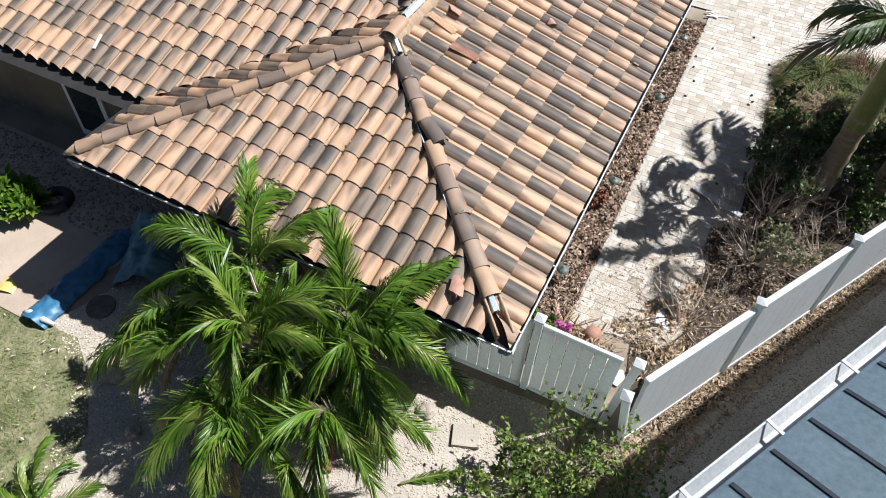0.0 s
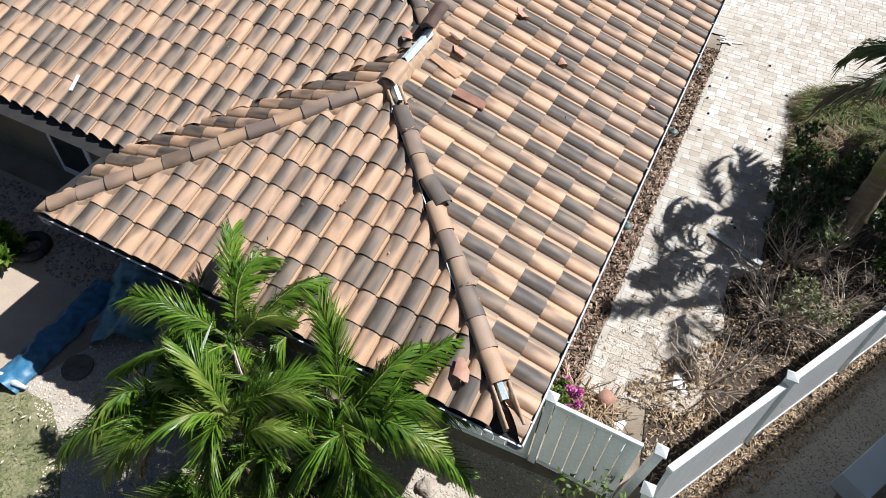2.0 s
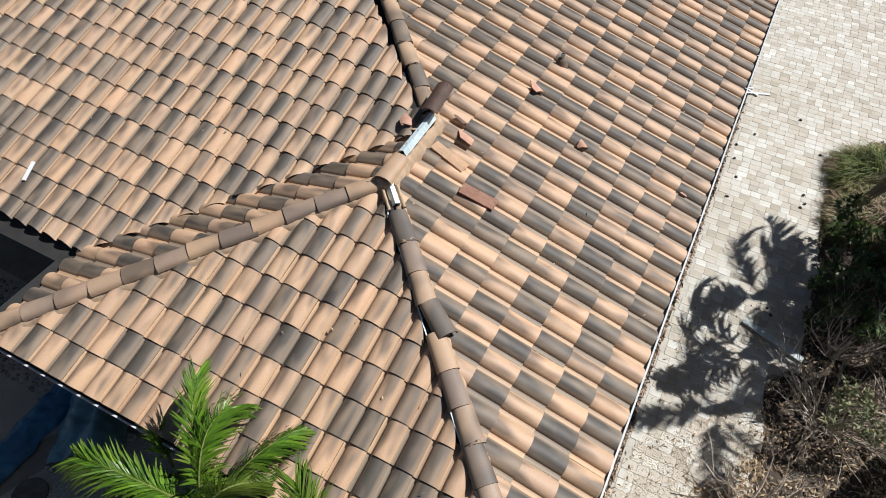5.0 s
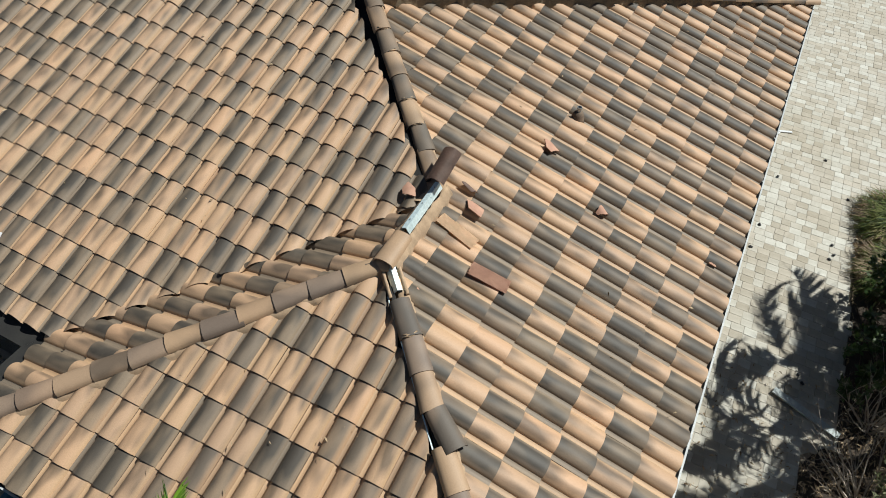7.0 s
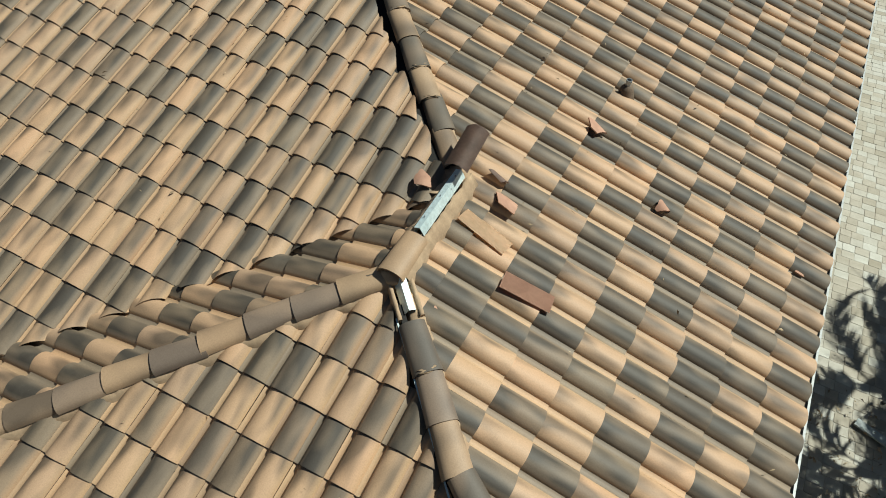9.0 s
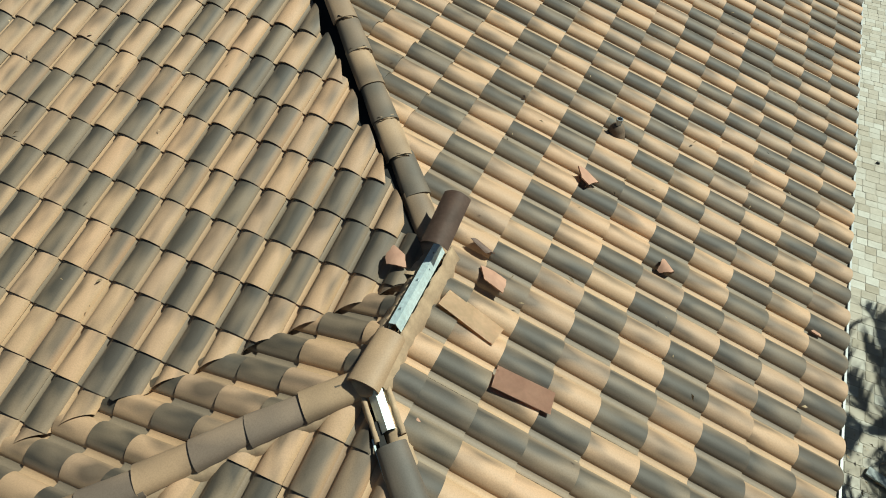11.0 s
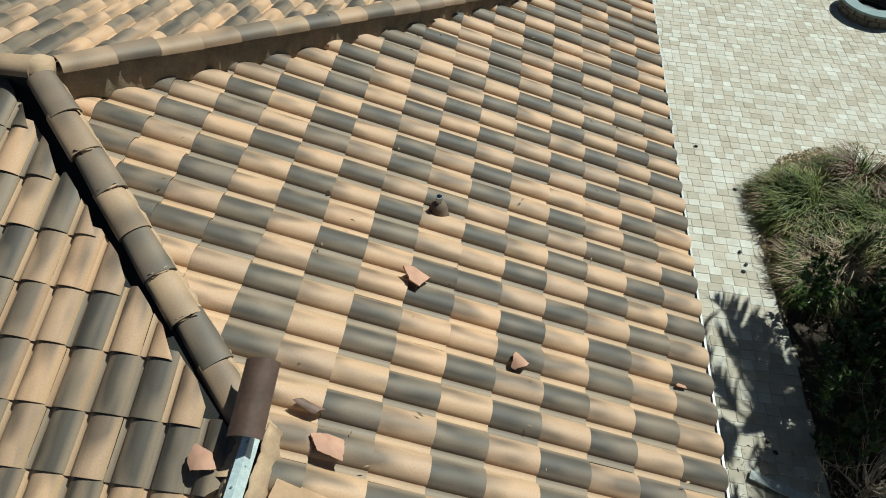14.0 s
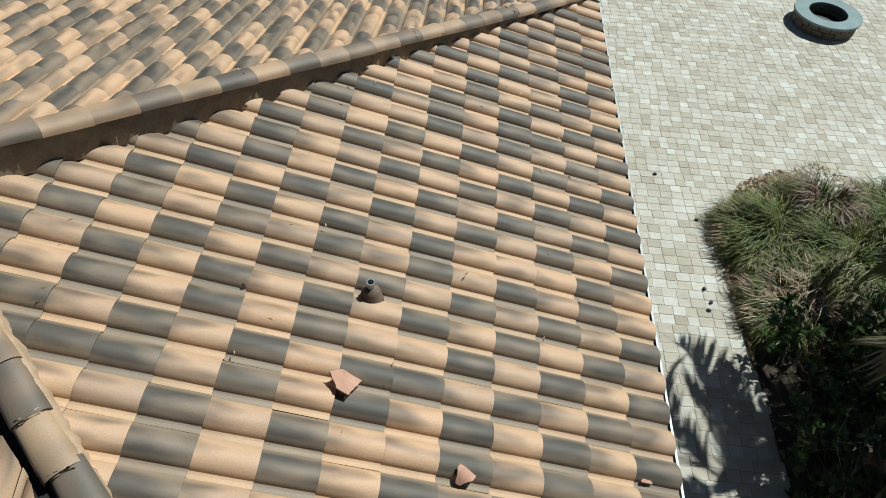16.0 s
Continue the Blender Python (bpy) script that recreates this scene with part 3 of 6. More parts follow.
# ---- ridge and hip caps ----
def cap_mesh(dark, length=0.46, r0=0.130, r1=0.115, mat=None):
    """A tapered half-round cap: wide open end at y 0, narrow end upslope; with thickness."""
    v, f, uv = [], [], []
    n = 10
    for layer in (0, 1):
        for y, r in ((0.0, r0), (length, r1)):
            for k in range(n + 1):
                a = math.pi * k / n
                rr = r - 0.016 * layer
                v.append((math.cos(a) * rr, y, math.sin(a) ** 0.8 * rr * 0.74))
                uv.append((0.35 + 0.5 * k / n, y / COURSE))
    w = n + 1
    for k in range(n):
        f.append((k, k + w, k + w + 1, k + 1))
        f.append((2 * w + k + 1, 3 * w + k + 1, 3 * w + k, 2 * w + k))
        f.append((k + 1, 2 * w + k + 1, 2 * w + k, k))
        f.append((w + k, 3 * w + k, 3 * w + k + 1, w + k + 1))
    f += [(0, 2 * w, 3 * w, w), (n, w + n, 3 * w + n, 2 * w + n)]
    me = bpy.data.meshes.new("ridge_cap")
    me.from_pydata(v, [], f)
    me.materials.append(mat or M_CAP[dark])
    me.polygons.foreach_set("use_smooth", [True] * len(f))
    uv_layer(me, uv)
    me.update()
    me.set_sharp_from_angle(angle=radians(40))
    return me


CAPS = [cap_mesh(0), cap_mesh(1), cap_mesh(2)]


def mortar_bed(a, b, width, height, label="rough brown mortar under the caps", seed=1, name="mortar_bed", mat=None, skirt=0.0, foot=0.05):
    """An uneven ridge of mortar from a to b."""
    rnd = random.Random(seed)
    bm = bmesh.new()
    a, b = Vector(a), Vector(b)
    n = max(2, int((b - a).length / 0.035))
    d = (b - a).normalized()
    r = d.cross(Vector((0, 0, 1))).normalized()
    u = r.cross(d)
    rings = []
    for i in range(n + 1):
        p = a + (b - a) * (i / n)
        w = width * (1 + 0.3 * noise.noise(Vector((i * 0.35, seed, 0))) + rnd.uniform(-0.04, 0.04))
        h = height * (0.97 + 0.2 * noise.noise(Vector((i * 0.6, seed, 5))) + rnd.uniform(-0.05, 0.05))
        if skirt:
            # the bed follows the barrels of the tiles beside it
            wave = [0.5 + 0.5 * math.sin((i * 0.035) / (TILE_W * 1.414) * math.tau * q + seed) for q in (1.0, 1.02)]
            w0, w1 = (width + skirt * (0.45 + 0.55 * s_) for s_ in wave)
            prof = [(-w0, -0.08), (-w0 * 0.93, h * 0.42), (-width * 0.85, h * 0.95), (width * 0.85, h * 0.95), (w1 * 0.93, h * 0.42), (w1, -0.08)]
            rings.append([bm.verts.new(p + r * x + u * y) for x, y in prof])
            continue
        prof = [(-w, -foot), (-w * rnd.uniform(0.8, 1), h * 0.55), (-w * 0.6, h), (w * 0.6, h), (w * rnd.uniform(0.8, 1), h * 0.55), (w * (1 + foot), -foot)]
        rings.append([bm.verts.new(p + r * x + u * y) for x, y in prof])
    for p, q in zip(rings, rings[1:]):
        for k in range(5):
            bm.faces.new((p[k], p[k + 1], q[k + 1], q[k]))
    bm.faces.new(rings[0])
    bm.faces.new(rings[-1][::-1])
    return under(part(name, bm, mat or M_MORTAR, None, label, True), house)


def cap_row(lo, hi, colours, step=0.41, lift=0.085, seed=3, swung=-1):
    """Caps from the low end lo up to hi."""
    rnd = random.Random(seed)
    lo, hi = Vector(lo), Vector(hi)
    d = (hi - lo).normalized()
    q = d.to_track_quat("Y", "Z").to_matrix().to_4x4()
    n = int((hi - lo).length / step + 0.25)
    for i in range(n):
        c = colours[i % len(colours)]
        p = lo + d * i * step
        m = Matrix.Translation(p) @ q @ Matrix.Translation((rnd.uniform(-0.012, 0.012), 0, lift + rnd.uniform(0, 0.008))) @ Matrix.Rotation(rnd.uniform(-0.03, 0.03), 4, "Z") @ Matrix.Rotation(-0.014, 4, "X")
        if i == swung:
            # knocked loose: its low end has swung aside and lies on the next cap
            m = m @ Matrix.Translation((0.085, -0.03, 0.035)) @ Matrix.Rotation(0.2, 4, "Z")
        ob = new("ridge_cap", CAPS[int(c)])
        ob.matrix_world = m
        under(ob, house)
    return n


def on(x, y, slope, dz=0.0):
    return Vector((x, y, deck_z(x, y, slope) + dz))


A_C, B_C = on(XE, YF, "east"), on(B_X, YF, "south")
P_C, Q_C, T_C = on(PX.x, PX.y, "east"), on(QX.x, QX.y, "east"), on(TX.x, TX.y, "east")
N_C = on(XE, YN, "east")
dA = (P_C - A_C).normalized()
EASTWARD = Vector((0.04, 0.04, -0.012))
mortar_bed(A_C + dA * 0.75 + EASTWARD, P_C + EASTWARD, 0.085, 0.11, seed=1)
mortar_bed(B_C + (P_C - B_C).normalized() * 0.16, P_C, 0.115, 0.115, "smoothed brown mortar under the hip caps", 2, skirt=0.05)
T_TOP = Vector((-7.70, 11.93, 4.77))
Q_TOP = Q_C + (T_C - Q_C).normalized() * 0.20 + Vector((0, 0, 0.095))
mortar_bed(Q_C + EASTWARD, T_TOP + EASTWARD - Vector((0, 0, 0.14)), 0.085, 0.14, seed=3, foot=0.25)
mortar_bed(N_C + Vector((0, 0, 0.02)), T_TOP - Vector((0, 0, 0.10)), 0.085, 0.115, "rough mortar under the hip caps, darkened by painted shade", 4, mat=M_MORTARDARK, foot=0.22)


dB = (P_C - B_C).normalized()
bm = bmesh.new()
tube(bm, [B_C + dB * q + Vector((0, 0, z)) for q, z in ((-0.04, 0.09), (0.04, 0.085), (0.14, 0.08), (0.24, 0.085))], [0.02, 0.055, 0.095, 0.105], 12)
under(part("mortar_end", bm, M_MORTAR, None, "pointed mortar end of the hip", True), house)


def felt_board(a, b, height, name="hip_board"):
    """A felt-wrapped board on edge that carries the caps, open to the weather on its shaded side."""
    bm = bmesh.new()
    drop = Vector((-0.045, -0.045, -height / 2))
    beam(bm, Vector(a) + drop, Vector(b) + drop, 0.05, height, 0.004)
    return under(part(name, bm, M_DECK, None, "black felt-wrapped board under the caps"), house)


felt_board(Q_TOP + (T_TOP - Q_TOP) * 0.08, T_TOP, 0.20)
felt_board(A_C + dA * 0.75 + Vector((0, 0, 0.11)), P_C - dA * 0.3 + Vector((0, 0, 0.11)), 0.16)
bm = bmesh.new()
beam(bm, A_C + dA * 0.9 + Vector((-0.085, -0.085, 0.09)), P_C - dA * 0.42 + Vector((-0.085, -0.085, 0.09)), 0.014, 0.008)
under(part("metal_strip", bm, M_ZINC, None, "thin metal strip beside the hip caps"), house)
mortar_bed(P_C, P_C + Vector((0, 0.42, 0)), 0.13, 0.14, seed=5)


def fillet(a, b, inner, outer, high, low, seed):
    """Mortar that slopes from the rail down onto the tiles, with a ragged foot."""
    rnd = random.Random(seed)
    bm = bmesh.new()
    a, b = Vector(a), Vector(b)
    n = int((b - a).length / 0.025)
    rows_ = []
    for i in range(n + 1):
        p = a.lerp(b, i / n)
        k = 1 + 0.22 * noise.noise(Vector((i * 0.22, seed, 0))) + rnd.uniform(-0.03, 0.03)
        t = high * (1 + 0.16 * noise.noise(Vector((i * 0.3, seed, 7))) + rnd.uniform(-0.04, 0.04))
        edge = inner * (1 + 0.22 * noise.noise(Vector((i * 0.4, seed, 3))))
        mid = (edge + outer * k) / 2
        prof = [(edge, -0.04), (edge, t * 0.9), (edge + (outer - inner) * 0.15, t), (mid, (t + low) / 2 + 0.012 * noise.noise(Vector((i * 0.5, seed, 11)))), (outer * k, low), (outer * k, -0.04)]
        rows_.append([bm.verts.new(p + Vector((x, 0, z))) for x, z in prof])
    for p, q in zip(rows_, rows_[1:]):
        for k in range(5):
            bm.faces.new((p[k], p[k + 1], q[k + 1], q[k]))
    bmesh.ops.recalc_face_normals(bm, faces=bm.faces[:])
    return under(part("mortar_bed", bm, M_MORTAR, None, "ragged mortar slope beside the bare rail", True), house)


fillet(P_C + Vector((0, -0.04, -0.01)), Q_C + Vector((0, 0.06, 0)), 0.052, 0.14, 0.225, 0.11, 26)
fillet(P_C + Vector((0, 0.05, -0.01)), Q_C + Vector((0, -0.02, 0)), -0.07, -0.16, 0.22, 0.12, 25)
fillet(Vector((XC, Y_VALLEY - 0.12, Q_C.z)), Q_C + Vector((0, 0.14, 0)), -0.05, -0.22, 0.21, 0.16, 27)
felt_board(T_TOP, Vector((XFAR, T_TOP.y, T_TOP.z)), 0.26, "ridge_board")
mortar_bed(T_TOP + Vector((0, 0.03, -0.16)), Vector((XFAR, T_TOP.y + 0.03, T_TOP.z - 0.16)), 0.09, 0.16, seed=6)
cap_row(A_C + dA * 0.68, P_C - dA * 0.36, "021020102102", seed=11, swung=6)
cap_row(B_C + (P_C - B_C).normalized() * 0.20, P_C, "0220020202202", seed=12, lift=0.088)
cap_row(Q_TOP, T_TOP, "0101010101", seed=13, lift=0.0)
cap_row(N_C - (T_C - N_C).normalized() * 0.1 + Vector((0, 0, 0.10)), T_TOP, "010010101001010101010", seed=14, lift=0.0)
cap_row(T_TOP, Vector((XFAR, T_TOP.y, T_TOP.z)), "0101", seed=15, lift=0.0)
# short ridge: one cap left on its mortar, the metal rail bare beyond it
cap_row(P_C + Vector((0, -0.10, 0)), P_C + Vector((0, 0.45, 0.06)), "00", seed=16, lift=0.15, step=0.5)


# crumbs of mortar squeezed out at some cap joints
crumb_r = random.Random(19)
for lo, hi, joints in ((Q_TOP, T_TOP, (2, 3, 5, 6)), (A_C + dA * 0.68 + Vector((0, 0, 0.085)), P_C + Vector((0, 0, 0.085)), (3, 9)), (N_C + Vector((0, 0, 0.1)), T_TOP, (6, 11, 17))):
    along = (hi - lo).normalized()
    beside = along.cross(Vector((0, 0, 1))).normalized()
    for k in joints:
        bm = bmesh.new()
        bmesh.ops.create_icosphere(bm, subdivisions=2, radius=0.026)
        for v_ in bm.verts:
            v_.co.x *= 1.5
            v_.co *= 1 + 0.45 * noise.noise(v_.co * 40 + Vector((k, 0, 0)))
            v_.co += lo + along * (k * 0.41 - 0.01) + beside * crumb_r.uniform(-0.09, 0.07) + Vector((0, 0, 0.075))
        under(part("mortar_crumb", bm, M_MORTAR, None, "crumb of mortar at a cap joint", True), house)

# a lump of mortar where the caps meet
for place, size in ((P_C + Vector((-0.01, -0.055, 0.12)), 0.108), (T_TOP + Vector((0.02, 0.02, 0.02)), 0.13)):
    bm = bmesh.new()
    bmesh.ops.create_icosphere(bm, subdivisions=3, radius=size)
    for v_ in bm.verts:
        v_.co *= 1 + 0.2 * noise.noise(v_.co * 9) + 0.08 * noise.noise(v_.co * 30)
        v_.co.z *= 0.62
        v_.co += place
    under(part("mortar_joint", bm, M_MORTAR, None, "lump of tan mortar where ridge and hips meet", True), house)


def rail(a, b, label):
    """A bent galvanised strip that held the caps."""
    bm = bmesh.new()
    sweep(bm, [a, Vector(a).lerp(Vector(b), 0.5), b], [(-0.05, -0.09), (-0.046, 0.02), (0.012, 0.036), (0.056, -0.045), (0.052, -0.048), (0.009, 0.031), (-0.041, 0.016), (-0.045, -0.09)])
    return under(part("metal_rail", bm, M_ZINC, None, label), house)


ridge_rail = rail(P_C + Vector((0, 0.385, 0.255)), Q_C + Vector((-0.02, -0.02, 0.255)), "bare galvanised ridge rail")
for k in range(5):
    bm = bmesh.new()
    bmesh.ops.create_cone(bm, cap_ends=True, segments=8, radius1=0.009, radius2=0.006, depth=0.012)
    nail = part("nail", bm, M_LEAD, None, "grey nail head")
    nail.location = P_C.lerp(Q_C, 0.42 + k * 0.12) + Vector((-0.02 + 0.03 * (k % 2), 0, 0.293 - 0.03 * (k % 2)))
    under(nail, ridge_rail)
rail(P_C - dA * 0.04 + Vector((0, 0, 0.14)), P_C - dA * 0.42 + Vector((0, 0, 0.14)), "bare galvanised hip rail")
rail(A_C + dA * 0.46 + Vector((0, 0, 0.10)), A_C + dA * 0.72 + Vector((0, 0, 0.12)), "bare galvanised hip rail")
# the lowest cap is gone: two ragged mortar walls stand round a dark hollow
side = Vector((R2, R2, 0))
for off, seed in ((-0.10, 21), (0.10, 22)):
    mortar_bed(A_C + dA * 0.16 + side * off, A_C + dA * 0.78 + side * off, 0.022, 0.13, "ragged mortar edge where a cap broke away", seed)
for off, seed in ((-0.095, 23), (0.095, 24)):
    mortar_bed(P_C - dA * 0.44 + side * off, P_C - dA * 0.08 + side * off, 0.025, 0.13, "ragged mortar edge where a cap broke away", seed)


# ---- gutters ----
def gutter(a, b, out, label="white metal gutter"):
    bm = bmesh.new()
    o = Vector((*out, 0))
    a, b = Vector(a), Vector(b)
    prof = [(0.0, 0.0), (0.0, -0.11), (0.12, -0.11), (0.16, -0.03), (0.16, 0.0), (0.182, 0.0), (0.182, -0.012), (0.17, -0.012), (0.17, -0.035), (0.125, -0.118), (-0.006, -0.118), (-0.006, 0.0)]
    ra = [bm.verts.new(a + o * x + Vector((0, 0, z))) for x, z in prof]
    rb = [bm.verts.new(b + o * x + Vector((0, 0, z))) for x, z in prof]
    n = len(prof)
    for k in range(n):
        bm.faces.new((ra[k], ra[(k + 1) % n], rb[(k + 1) % n], rb[k]))
    bm.faces.new(ra)
    bm.faces.new(rb[::-1])
    bmesh.ops.recalc_face_normals(bm, faces=bm.faces[:])
    return under(part("gutter", bm, M_GUTTER, None, label), house)


ZG = 2.582
GE, GS, GW, GM = XE - 0.13, YF + 0.15, XW + 0.26, YL + 0.24
gutter((GE + 0.005, GS - 0.182, ZG), (GE + 0.04, YN + 0.07, ZG), (1, 0))
gutter((GW - 0.132, GS, ZG), (GE + 0.182, GS, ZG), (0, -1))
# black strips laid along the inside of two gutters
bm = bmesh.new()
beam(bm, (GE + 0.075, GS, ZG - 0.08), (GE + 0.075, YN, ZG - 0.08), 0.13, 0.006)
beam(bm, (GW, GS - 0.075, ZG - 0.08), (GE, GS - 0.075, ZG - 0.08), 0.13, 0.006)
under(part("dark_gutter_strip", bm, M_DECK, None, "black strip along the inside of the gutter"), house)
for k in range(12):
    y = 4.85 + 1.205 * k
    bm = bmesh.new()
    beam(bm, (GE + 0.0, y, ZG + 0.004), (GE + 0.19, y, ZG + 0.004), 0.022, 0.004)
    under(part("gutter_strap", bm, M_GUTTER, None, "narrow metal strap across the gutter"), house)
gutter((GW + 0.05, GS - 0.182, ZG), (GW - 0.06, GM, ZG), (-1, 0))
gutter((XFAR, GM, ZG), (GW - 0.06, GM, ZG), (0, -1))
# garden doors in the shade of the main slope
bm = bmesh.new()
box(bm, -11.55, YL + OVER - 0.115, 1.05, 1.05, 0.05, 2.05, bevel=0.01)
d = under(part("door", bm, M_WHITE, None, "white-framed glazed garden door"), house)
bm = bmesh.new()
box(bm, -11.55, YL + OVER - 0.145, 1.1, 0.8, 0.02, 1.75)
under(part("pane", bm, M_GLASS), d)


# ---- ground ----
def flat(name, pts, z, mat, thick=0.0, label="", category="", kind="structure", parent=None):
    bm = bmesh.new()
    f = bm.faces.new([bm.verts.new((x, y, z)) for x, y in pts])
    bm.normal_update()
    if f.normal.z < 0:
        f.normal_flip()
    if thick:
        r = bmesh.ops.extrude_face_region(bm, geom=[f])
        bmesh.ops.translate(bm, vec=(0, 0, -thick), verts=[v for v in r["geom"] if isinstance(v, bmesh.types.BMVert)])
        bmesh.ops.recalc_face_normals(bm, faces=bm.faces[:])
    ob = new(name, finish(bm, name, mat))
    return tagged(ob, label, category, kind=kind)


def disc(cx, cy, r, n=40, wob=0.0, seed=0):
    rnd = random.Random(seed)
    return [(cx + math.cos(k * math.tau / n) * r * (1 + rnd.uniform(-wob, wob)), cy + math.sin(k * math.tau / n) * r * (1 + rnd.uniform(-wob, wob))) for k in range(n)]


flat("ground", disc(0, 10, 600, 48), 0.0, M_EARTH, 0, "sandy earth with dry leaves", "ground")
DRIVE = [(-1.22, 7.05), (0.6, 7.6), (0.5, 10.6), (0.95, 11.0), (0.92, 13.4), (0.85, 14.9), (1.1, 16.2), (1.4, 17.2), (2.2, 17.8), (4.5, 17.8), (16.0, 17.0), (16.0, 40.0), (-6.0, 40.0), (-6.0, 18.9), (-1.22, 18.9)]
flat("driveway", DRIVE, 0.037, M_JOINT, 0, "light grey concrete paver driveway with palm shadows", "driveway")
flat("mulch_bed", [(-2.1, 5.8), (-1.25, 6.2), (-1.25, 18.2), (-2.1, 18.2)], 0.012, M_MULCH, 0, "mulch bed with dry leaves along the house", "flower bed")
flat("patio", [(-17, 2.9), (-9.4, 2.9), (-9.0, 4.2), (-8.4, 5.2), (-8.4, 6.3), (-17, 6.3)], 0.03, M_CONC, 0.03, "tan concrete patio slab", "patio")
flat("lawn", [(-17, 2.9), (-9.4, 2.95), (-8.3, 3.05), (-7.6, 2.6), (-6.9, 1.9), (-6.5, 0.5), (-7.5, -6), (-17, -6)], 0.012, M_LAWN, 0, "patchy dry green lawn", "lawn")
flat("side_path", [(0.7, 4.6), (0.95, 5.7), (1.75, 7.5), (2.6, 9.2), (4.2, 11.9), (5.2, 13.2), (6.0, 12.6), (3.2, 8.4), (1.8, 5.0), (1.6, 2.5), (0.2, 2.5)], 0.014, M_PATH, 0, "bare concrete side path in shade", "path")


def inside(x, y, poly):
    n, c = len(poly), False
    for i in range(n):
        (x1, y1), (x2, y2) = poly[i], poly[i - 1]
        if (y1 > y) != (y2 > y) and x < (x2 - x1) * (y - y1) / (y2 - y1) + x1:
            c = not c
    return c


def strewn(name, poly, count, shape, z, mat, label, category, seed, size, avoid=(), kind="stuff", thin=None):
    """Many small pieces joined into one object, spread over a piece of the plan."""
    rnd = random.Random(seed)
    xs, ys = [p[0] for p in poly], [p[1] for p in poly]
    verts, faces = [], []
    made = tries = 0
    while made < count and tries < count * 30:
        tries += 1
        x, y = rnd.uniform(min(xs), max(xs)), rnd.uniform(min(ys), max(ys))
        if not inside(x, y, poly) or any(inside(x, y, a) for a in avoid):
            continue
        if thin and noise.noise(Vector((x * thin, y * thin, seed))) < rnd.uniform(-0.35, 0.25):
            continue
        made += 1
        shape(rnd, verts, faces, x, y, z, rnd.uniform(*size))
    ob = pydata(name, verts, faces, mat)
    return tagged(ob, label, category, kind=kind)


def pebble(rnd, v, f, x, y, z, s):
    k, n, a0 = len(v), 6, rnd.uniform(0, 6)
    sx, sy = s * rnd.uniform(0.7, 1.2), s * rnd.uniform(0.6, 1.0)
    for r, h in ((1.0, 0.0), (0.75, 0.55)):
        for i in range(n):
            a = a0 + i * math.tau / n
            q = rnd.uniform(0.85, 1.15) * r
            v.append((x + math.cos(a) * sx * q, y + math.sin(a) * sy * q, z + h * s * rnd.uniform(0.8, 1.2)))
    v.append((x, y, z + s * 0.72))
    for i in range(n):
        j = (i + 1) % n
        f.append((k + i, k + j, k + n + j, k + n + i))
        f.append((k + n + i, k + n + j, k + 2 * n))


def curl_leaf(rnd, v, f, x, y, z, s):
    k = len(v)
    a = rnd.uniform(0, math.tau)
    d, w = Vector((math.cos(a), math.sin(a), 0)), Vector((-math.sin(a), math.cos(a), 0)) * s * rnd.uniform(0.06, 0.16)
    up = rnd.uniform(0.1, 0.5) * s
    p = Vector((x, y, z + rnd.uniform(0, 0.035)))
    tilt = Vector((0, 0, rnd.uniform(-0.3, 0.3) * s))
    for q in (p - d * s / 2 - tilt * 0, p - w + Vector((0, 0, up)), p + w + Vector((0, 0, up * 0.4)), p + d * s / 2 + Vector((0, 0, up * rnd.uniform(0, 0.8)))):
        v.append(tuple(q))
    f += [(k, k + 2, k + 1), (k + 1, k + 2, k + 3)]


def dead_stalk(rnd, v, f, x, y, z, s):
    """A thin bent stalk lying on the heap."""
    k = len(v)
    a = rnd.uniform(0, math.tau)
    d, w = Vector((math.cos(a), math.sin(a), 0)), Vector((-math.sin(a), math.cos(a), 0)) * rnd.uniform(0.005, 0.014)
    p = Vector((x, y, z + rnd.uniform(0, 0.06)))
    mid = p + d * s * 0.5 + Vector((0, 0, rnd.uniform(0.02, 0.12)))
    for q in (p, mid, p + d * s + w * rnd.uniform(-6, 6)):
        v += [tuple(q - w), tuple(q + w), tuple(q + Vector((0, 0, 0.012)))]
    for r in (k, k + 3):
        f += [(r, r + 2, r + 5, r + 3), (r + 2, r + 1, r + 4, r + 5)]


def grass_tuft(rnd, v, f, x, y, z, s):
    for _ in range(3):
        k = len(v)
        a = rnd.uniform(0, math.tau)
        w = Vector((-math.sin(a), math.cos(a), 0)) * 0.006
        b = Vector((x + rnd.uniform(-0.03, 0.03), y + rnd.uniform(-0.03, 0.03), z))
        t = b + Vector((math.cos(a) * s * 0.8, math.sin(a) * s * 0.8, s * rnd.uniform(0.5, 1)))
        v += [tuple(b - w), tuple(b + w), tuple(t)]
        f.append((k, k + 1, k + 2))


GRAVEL = [(-7.7, 2.5), (-6.5, 0.2), (-0.6, 0.2), (-0.3, 4.8), (-1.0, 5.5), (-8.2, 5.0), (-8.9, 3.1)]
tagged(flat("gravel_bed", GRAVEL, 0.006, M_PATH), "pale crushed shell and gravel bed", "gravel bed")
strewn("gravel", GRAVEL, 24000, pebble, 0.006, M_PEBBLE, "pale crushed shell and gravel", "gravel", 21, (0.008, 0.022))
# greyer pebbles under the eave: part of the house's shade is in their colour
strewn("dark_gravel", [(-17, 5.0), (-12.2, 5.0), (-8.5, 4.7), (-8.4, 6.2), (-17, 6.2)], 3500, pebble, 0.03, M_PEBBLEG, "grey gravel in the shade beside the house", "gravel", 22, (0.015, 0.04))
